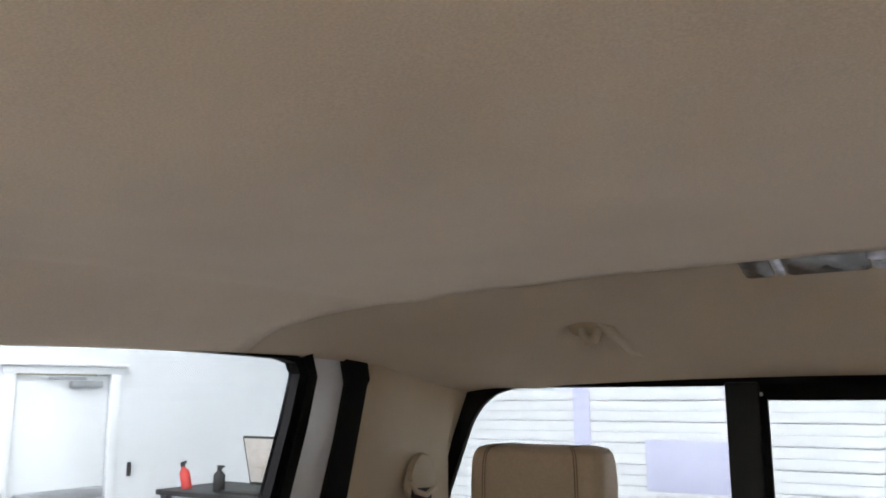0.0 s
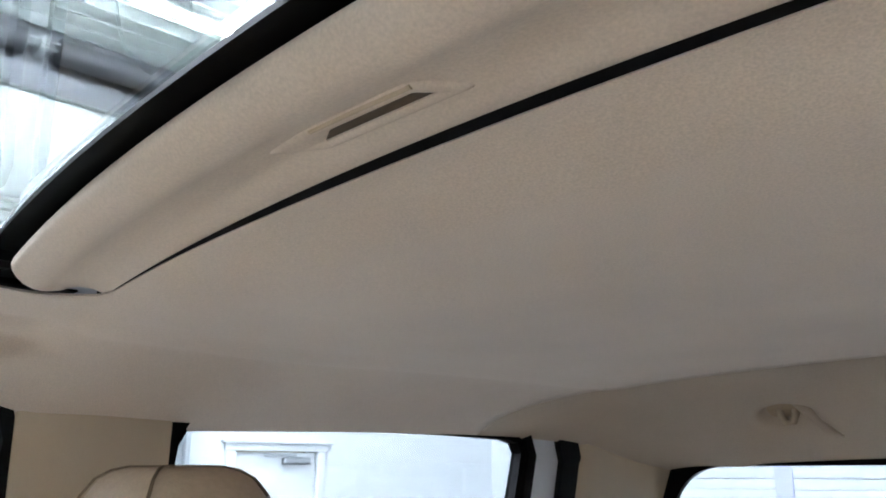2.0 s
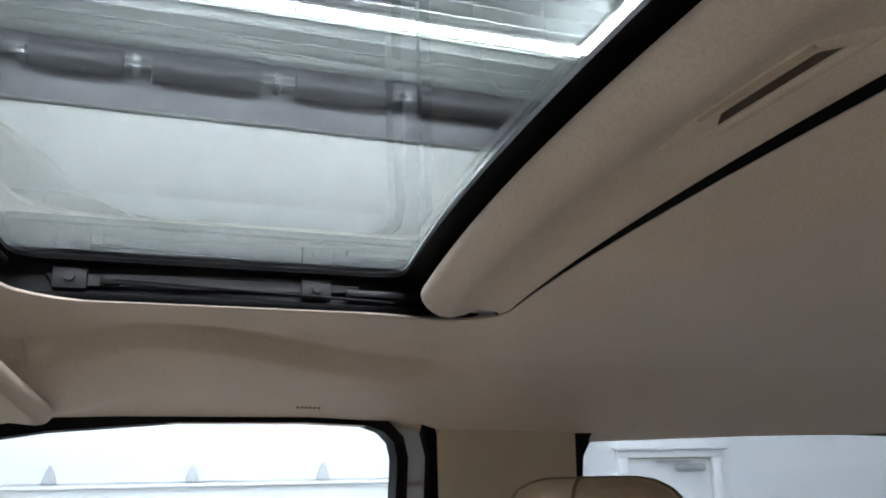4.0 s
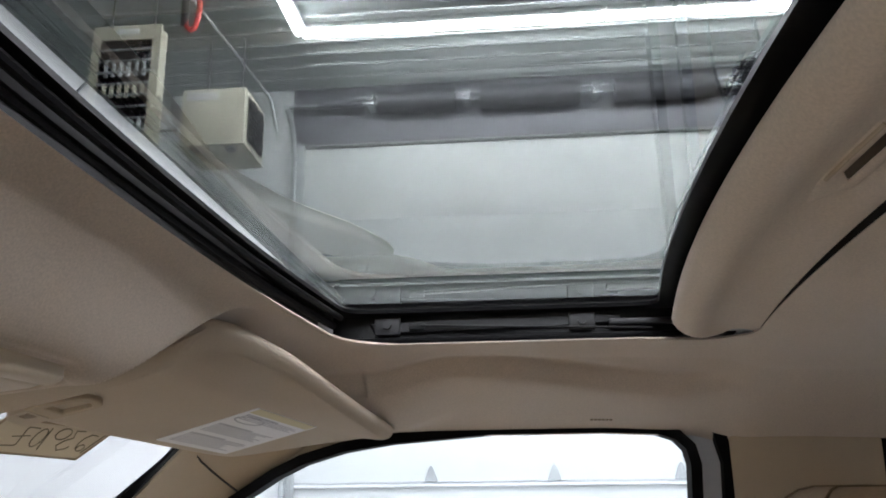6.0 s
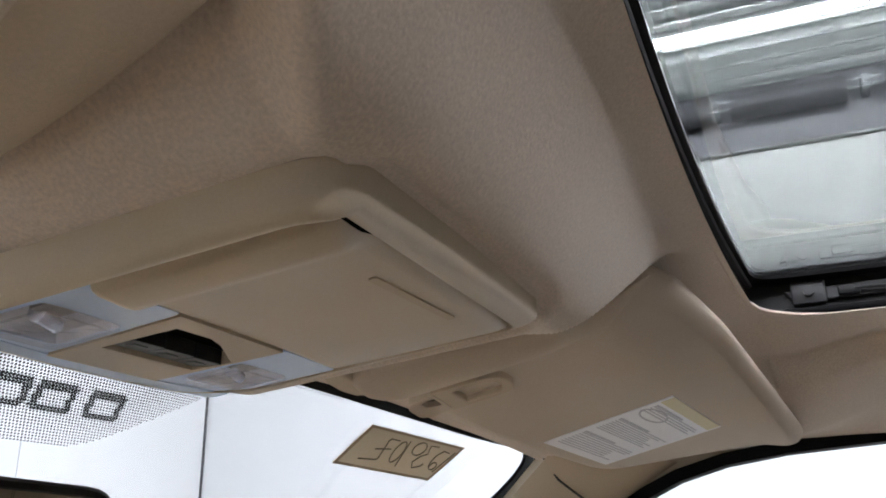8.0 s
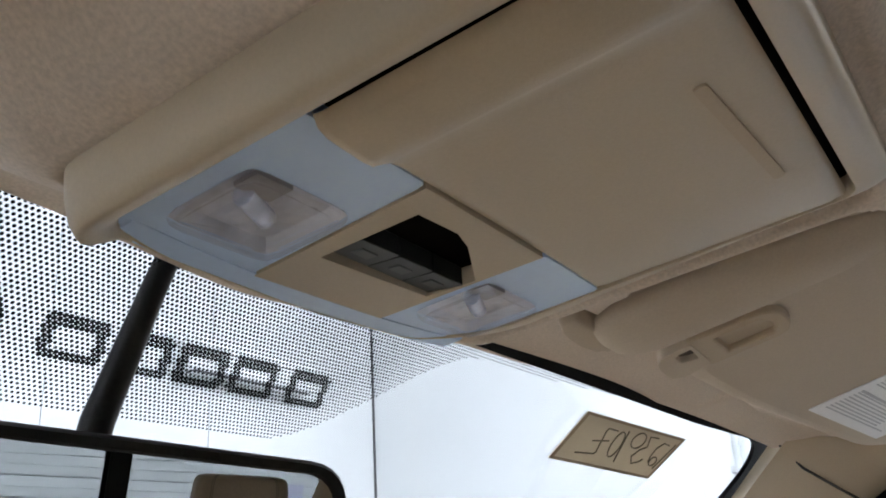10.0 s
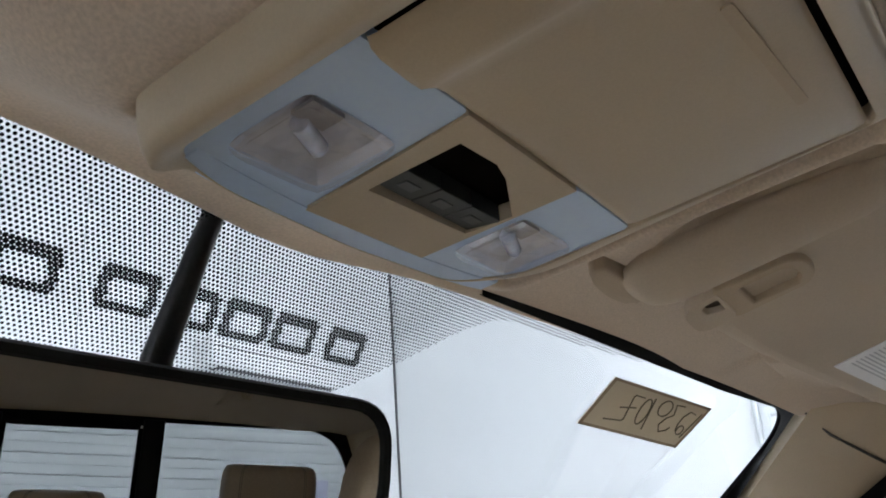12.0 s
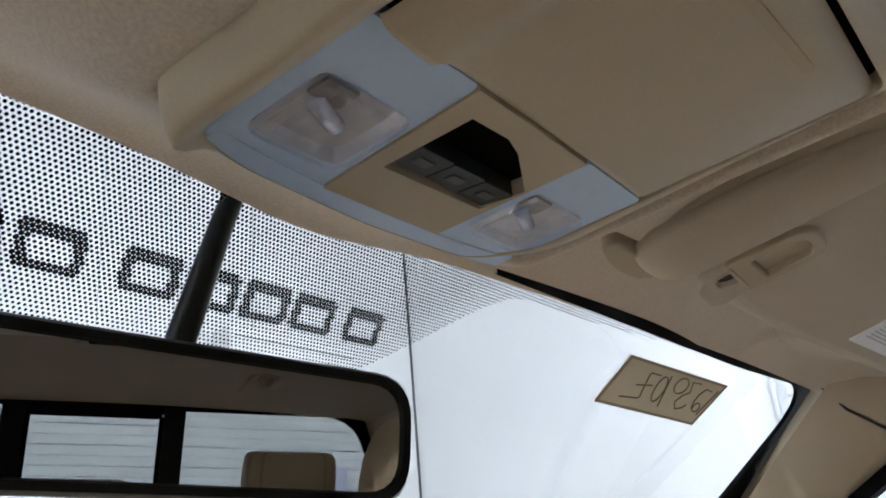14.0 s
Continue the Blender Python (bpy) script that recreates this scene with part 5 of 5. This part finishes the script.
for y, s in ((D_N + 0.075, 1), (D_S - 0.075, -1)):
    part("track", block((EAST - 0.075, y - 0.028, GROUND), (EAST - 0.010, y + 0.012, 4.70), 0.006), GALV, door, "steel roller track")
    part("jamb", block((EAST - 0.012, y - 0.05 * s - 0.045, GROUND), (EAST - 0.001, y - 0.05 * s + 0.045, 4.85), 0.003), GALV, door, "galvanised jamb angle")
    for z in (0.6, 1.5, 2.4, 3.3, 4.1):
        part("track_bracket", block((EAST - 0.045, y - 0.06, z), (EAST - 0.003, y + 0.06, z + 0.05), 0.004), GALV, door)
    pts = [(EAST - 0.045, y, 4.68)] + [(EAST - 0.045 - 0.30 * (1 - math.cos(a)), y, 4.70 + 0.30 * math.sin(a)) for a in [i * math.pi / 16 for i in range(1, 9)]]
    part("curved_track", tube(pts, 0.026, 8), GALV, door, "curved steel track")
# torsion shaft with dark spring tubes and brackets
part("header_panel", block((EAST - 0.014, D_S - 0.1, D_TOP + 0.01), (EAST - 0.001, D_N + 0.1, TOP - 0.03), 0.002), HEADER, door, "grey steel header panel")
part("shaft", disc((EAST - 0.12, (D_N + D_S) / 2, 5.11), 0.016, D_N - D_S + 0.3, "y", 12), GALV, door, "torsion shaft")
for a, b in ((1.95, 1.55), (1.40, 0.72), (0.50, -0.36), (-0.66, -1.50), (-1.76, -2.6)):
    part("spring", disc((EAST - 0.12, (a + b) / 2, 5.11), 0.105 if a < 1.5 else 0.03, abs(a - b), "y", 20), DARKSTEEL, door, "dark torsion spring")
for y in (1.46, 0.62, -0.50, -1.63):
    br = part("shaft_bracket", block((EAST - 0.22, y - 0.032, 5.05), (EAST - 0.01, y + 0.032, 5.17), 0.01), GALV, door, "steel shaft bracket")
    part("bearing", disc((EAST - 0.23, y, 5.11), 0.034, 0.03, "x", 14), STEEL, br)
    part("bracket_arm", block((EAST - 0.215, y - 0.12, 5.125), (EAST - 0.20, y + 0.12, 5.14), 0.004), GALV, br)

# man door
man = thing("door_man", "white steel man door with a closer and a push bar, shut", "door", (EAST, -4.1, GROUND), kind="structure", inside=False)
part("leaf", block((EAST + 0.02, MD_S + 0.02, GROUND + 0.01), (EAST + 0.065, MD_N - 0.02, MD_TOP - 0.02), 0.004), DOORMAT, man, "white flat door leaf")
for y0, y1 in ((MD_S - 0.085, MD_S + 0.012), (MD_N - 0.012, MD_N + 0.085)):
    part("casing", block((EAST - 0.022, y0, GROUND), (EAST + 0.02, y1, MD_TOP), 0.005), DOORMAT, man, "white door casing")
part("head_casing", block((EAST - 0.026, MD_S - 0.10, MD_TOP - 0.01), (EAST + 0.02, MD_N + 0.10, MD_TOP + 0.055), 0.005), DOORMAT, man, "white head casing")
part("cap", block((EAST - 0.055, MD_S - 0.14, MD_TOP + 0.055), (EAST + 0.0, MD_N + 0.14, MD_TOP + 0.082), 0.006), DOORMAT, man, "moulded cap")
part("gap", block((EAST + 0.03, MD_S + 0.004, GROUND), (EAST + 0.06, MD_S + 0.022, MD_TOP)), DOORJOINT, man)
closer = part("closer", block((EAST - 0.045, -4.46, MD_TOP - 0.125), (EAST + 0.02, -4.16, MD_TOP - 0.065), 0.02, 3), GALV, man, "grey door closer")
part("closer_arm", block((EAST - 0.035, -4.30, MD_TOP - 0.06), (EAST - 0.02, -3.95, MD_TOP - 0.035), 0.004), GALV, closer)
part("push_bar", block((EAST - 0.06, MD_S + 0.06, 0.955), (EAST + 0.0, MD_N - 0.06, 1.045), 0.015, 3), GALV, man, "grey push bar")

# horizontal ribs on the door behind the truck
back = thing("overhead_door", "white ribbed overhead door behind the truck, closed", "garage door", (1.2, SOUTH, GROUND), kind="structure", inside=False)
z = GROUND
while z < 3.6:
    # each panel has a fine groove along its middle
    part("panel", block((-2.6, SOUTH + 0.006, z + 0.004), (5.2, SOUTH + 0.045, z + 0.0882), 0.003), DOORMAT, back, "white ribbed panel")
    part("panel", block((-2.6, SOUTH + 0.006, z + 0.0902), (5.2, SOUTH + 0.045, z + 0.1745), 0.003), DOORMAT, back, "white ribbed panel")
    z += 0.1785
part("backing", block((-2.6, SOUTH + 0.002, GROUND), (5.2, SOUTH + 0.012, 3.6)), DOORJOINT, back)
part("upright_strip", block((2.90, SOUTH + 0.046, GROUND), (3.06, SOUTH + 0.054, 3.0), 0.003), LAVENDER, back, "pale lilac upright strip")
part("sign_plate", block((1.62, SOUTH + 0.046, 0.985), (2.40, SOUTH + 0.056, 1.405), 0.003), LAVENDER, back, "pale lilac plate")

# LED tubes in a rectangle
frame_led = thing("led_light", "rectangle of bright white LED tubes on the ceiling", "ceiling light", (4.1, -0.5, 5.33), inside=False)
tubes = [((5.36, 1.85, 5.29), (5.36, -0.49, 5.29)), ((5.36, -0.52, 5.29), (5.36, -2.90, 5.29)), ((5.33, 1.88, 5.29), (2.95, 1.90, 5.29)), ((5.33, -2.93, 5.29), (2.95, -2.93, 5.29)), ((2.92, 1.85, 5.29), (2.92, -0.49, 5.29)), ((2.92, -0.52, 5.29), (2.92, -2.90, 5.29))]
for a, b in tubes:
    along_y = abs(a[1] - b[1]) > 1
    t = part("tube", tube([a, b], 0.034, 14), LED, frame_led, "glowing tube", angle=60)
    if along_y:
        part("holder", block((a[0] - 0.062, min(a[1], b[1]), 5.305), (a[0] + 0.062, max(a[1], b[1]), 5.36), 0.004), DOORMAT, frame_led)
    else:
        part("holder", block((min(a[0], b[0]), a[1] - 0.062, 5.305), (max(a[0], b[0]), a[1] + 0.062, 5.36), 0.004), DOORMAT, frame_led)
# second rectangle, out of view, added to brighten the inside of the cab
fill_led = thing("led_light", "rectangle of bright white LED tubes on the ceiling", "ceiling light", (-3.4, -0.5, 5.33), inside=False)
for a, b in tubes:
    a, b = (a[0] - 8.3, a[1], a[2]), (b[0] - 8.3, b[1], b[2])
    part("tube", tube([a, b], 0.034, 14), LED, fill_led, "glowing tube", angle=60)

# conduit, cable reel hook
pipe = tube([(3.0, 2.61, 5.27), (4.30, 2.545, 5.27), (5.20, 2.495, 5.27), (6.28, 2.43, 5.27), (6.33, 2.40, 5.22), (6.34, 2.33, 4.9)], 0.016, 8)
solid("conduit", pipe, GALV, "thin steel conduit along the ceiling into the corner", "conduit", inside=False, angle=60)
hook = thing("hanging_hook", "red and black cable hanger under the ceiling conduit", "hook", (4.72, 2.47, 4.95), inside=False)
part("loop", tube([(4.72, 2.55, 5.26), (4.72, 2.55, 5.10), (4.72, 2.53, 5.02), (4.72, 2.50, 4.99), (4.72, 2.47, 5.02), (4.72, 2.45, 5.10), (4.72, 2.45, 5.24)], 0.020, 10), RED, hook, "red plastic loop", angle=60)
part("sleeve", tube([(4.72, 2.555, 5.25), (4.72, 2.55, 5.04)], 0.028, 10), CABLE, hook, "black sleeve", angle=60)


# heaters
def louvre_heater():
    ob = thing("gas_heater", "cream gas heater with a louvred front hung from the ceiling", "heater", (4.75, 2.95, 4.25), inside=False)
    y0, y1, z0, z1, x = 2.68, 3.16, 4.12, 4.99, 4.62
    part("cabinet", block((x + 0.02, y0, z0), (x + 0.14, y1, z1), 0.012), HEATERMAT, ob, "cream sheet-metal cabinet")
    part("face_frame", ring([Vector(p) for p in ((x, y0 - 0.01, z0 - 0.01), (x, y1 + 0.01, z0 - 0.01), (x, y1 + 0.01, z1 + 0.01), (x, y0 - 0.01, z1 + 0.01))], [Vector(p) for p in ((x, y0 + 0.05, z0 + 0.05), (x, y1 - 0.05, z0 + 0.05), (x, y1 - 0.05, z1 - 0.10), (x, y0 + 0.05, z1 - 0.10))], (0.03, 0, 0)), HEATERMAT, ob)
    # near-black sheet behind the louvres, coloured as the shadow inside
    part("cavity", block((x + 0.012, y0 + 0.05, z0 + 0.05), (x + 0.022, y1 - 0.05, z1 - 0.10)), SHADOWBLACK, ob, "near-black sheet painted as the shadow inside")
    for i in range(8):
        z = z0 + 0.07 + i * 0.088
        part("louvre", block((x - 0.012, y0 + 0.045, z), (x + 0.02, y1 - 0.045, z + 0.016), 0.003, turn=Matrix.Rotation(radians(-25), 4, "Y")), GALV, ob, "steel louvre")
    for r, z in ((0, 4.66), (1, 4.50), (2, 4.22)):
        for k in range(6):
            part("burner_tube", disc((x + 0.013, y0 + 0.10 + k * 0.055, z), 0.017, 0.11, "z", 10), GALV if r != 1 else HEATERMAT, ob)
    part("name_plate", block((x - 0.004, 2.83, z1 - 0.06), (x + 0.002, 3.00, z1 - 0.015), 0.006), LABEL, ob, "white plate")
    part("flange", block((x, y0 - 0.05, z0 + 0.02), (x + 0.03, y0, z0 + 0.32), 0.003), HEATERMAT, ob)
    for y in (y0 + 0.08, y1 - 0.08):
        part("hanger", tube([(x + 0.08, y, z1 - 0.01), (x + 0.08, y, TOP - 0.02)], 0.008, 8), DARKSTEEL, ob, "threaded hanger rod")


def box_heater():
    ob = thing("unit_heater", "cream metal heater box with a black side grille", "heater", (5.3, 2.4, 4.15), inside=False)
    part("cabinet", block((5.22, 2.12, 4.16), (5.78, 2.70, 4.70), 0.012), HEATERMAT, ob, "cream sheet-metal cabinet")
    part("name_plate", block((5.212, 2.36, 4.585), (5.222, 2.66, 4.665), 0.003), LABEL, ob, "white plate")
    part("screw", disc((5.217, 2.22, 4.46), 0.012, 0.012, "x", 10), DARKSTEEL, ob)
    part("grille_recess", block((5.30, 2.108, 4.22), (5.72, 2.122, 4.64), 0.004), SHADOWBLACK, ob, "black grille")
    for i in range(9):
        z = 4.245 + i * 0.045
        part("slat", block((5.31, 2.095, z), (5.71, 2.112, z + 0.012), 0.003), CABLE, ob, "black slat")
    part("bottom_lip", block((5.20, 2.11, 4.148), (5.80, 2.71, 4.166), 0.005), HEATERMAT, ob)
    for y in (2.25, 2.58):
        part("foot", block((5.25, y - 0.04, 4.12), (5.33, y + 0.04, 4.15), 0.004), DARKSTEEL, ob)
        part("hanger", tube([(5.5, y, 4.70), (5.5, y, TOP - 0.02)], 0.008, 8), DARKSTEEL, ob, "threaded hanger rod")
    part("vent_elbow", tube([(5.42, 2.72, 4.46), (5.42, 2.80, 4.47), (5.42, 2.84, 4.53), (5.42, 2.84, 4.66)], 0.045, 14), GALV, ob, "short steel vent elbow", angle=60)
    part("gas_pipe", tube([(5.2, 2.72, 4.30), (5.2, 2.90, 4.30), (5.0, 2.96, 4.32)], 0.014, 8), CABLE, ob, "black gas pipe", angle=60)
    return ob


louvre_heater()
box = box_heater()
box.location += Vector((0, 0.09, 0.17))
box.scale = (0.86, 0.86, 0.86)
air = thing("wall_air_unit", "white wall-mounted air unit with dark outlet slots", "air conditioner", (4.58, NORTH, 3.36), inside=False)
part("casing", block((3.87, NORTH - 0.22, 3.36), (5.30, NORTH - 0.002, 3.60), 0.03, 3), DOORMAT, air, "white rounded casing")
part("outlet", block((3.95, NORTH - 0.205, 3.354), (5.22, NORTH - 0.10, 3.364), 0.003), DARKSTEEL, air, "dark air outlet")
part("vane", block((3.97, NORTH - 0.175, 3.346), (5.20, NORTH - 0.135, 3.356), 0.003), DOORMAT, air, "white vane")
part("inlet_line", block((3.91, NORTH - 0.2235, 3.520), (5.26, NORTH - 0.215, 3.527)), DARKSTEEL, air)

# work bench by the man door
bench = thing("work_bench", "dark workbench in the corner of the garage", "bench", (5.2, -5.2, GROUND), inside=False)
part("top", block((3.9, -5.65, 0.95), (6.1, -4.85, 0.995), 0.006), CABLE, bench, "black bench top")
for bx in (3.96, 6.04):
    for by in (-5.6, -4.92):
        part("leg", block((bx - 0.035, by - 0.035, GROUND), (bx + 0.035, by + 0.035, 0.95), 0.005), DARKSTEEL, bench)
laptop = thing("laptop", "open black laptop showing a pale page on the bench", "laptop", (5.1, -5.1, 0.995), inside=False)
part("base", block((4.90, -5.22, 0.995), (5.36, -4.92, 1.02), 0.006), CABLE, laptop, "black keyboard half")
turn = Matrix.Rotation(radians(-14), 4, "X")
part("screen_frame", block((4.88, -5.245, 1.03), (5.38, -5.225, 1.46), 0.006, turn=turn), CABLE, laptop, "black screen frame")
scr = part("screen", block((4.90, -5.2225, 1.055), (5.36, -5.2205, 1.44), turn=turn), SCREENMAT, laptop, "pale page on the screen")
for z0, z1, xa, xb in ((1.39, 1.405, 5.05, 5.20), (1.25, 1.33, 5.02, 5.18), (1.18, 1.20, 5.0, 5.25)):
    part("page_block", block((xa, -5.2185, z0), (xb, -5.2175, z1), turn=turn), PAPER, scr)


def bottle(name, label, x, y, r, h, body, cap_mat, lean=0.0):
    ob = thing(name, label, "bottle", (x, y, 0.995), inside=False)
    m = Matrix.Translation((x, y, 0.995)) @ Matrix.Rotation(lean, 4, "Y")
    bm = tube([(0, 0, z) for z in (0.0, 0.004, h * 0.62, h * 0.72, h * 0.78, h * 0.82)], [r * 0.94, r, r, r * 0.75, r * 0.4, r * 0.38], 16)
    bm.transform(m)
    part("body", bm, body, ob, angle=50)
    bm = tube([(0, 0, h * 0.82), (0, 0, h)], r * 0.42, 12)
    bm.transform(m)
    part("cap", bm, cap_mat, ob)
    bm = block((-r * 1.1, -0.012, h * 0.90), (r * 0.2, 0.012, h * 1.0), 0.004)
    bm.transform(m)
    part("trigger", bm, cap_mat, ob)


bottle("spray_bottle", "red spray bottle leaning on the bench", 5.86, -5.0, 0.045, 0.24, RED, CABLE, 0.35)
bottle("spray_bottle", "black spray bottle on the bench", 5.46, -5.0, 0.05, 0.22, CABLE, CABLE)
solid("light_switch", block((EAST - 0.018, -4.80, 1.10), (EAST, -4.76, 1.22), 0.005), CABLE, "small black switch on the wall by the man door", "switch", inside=False)
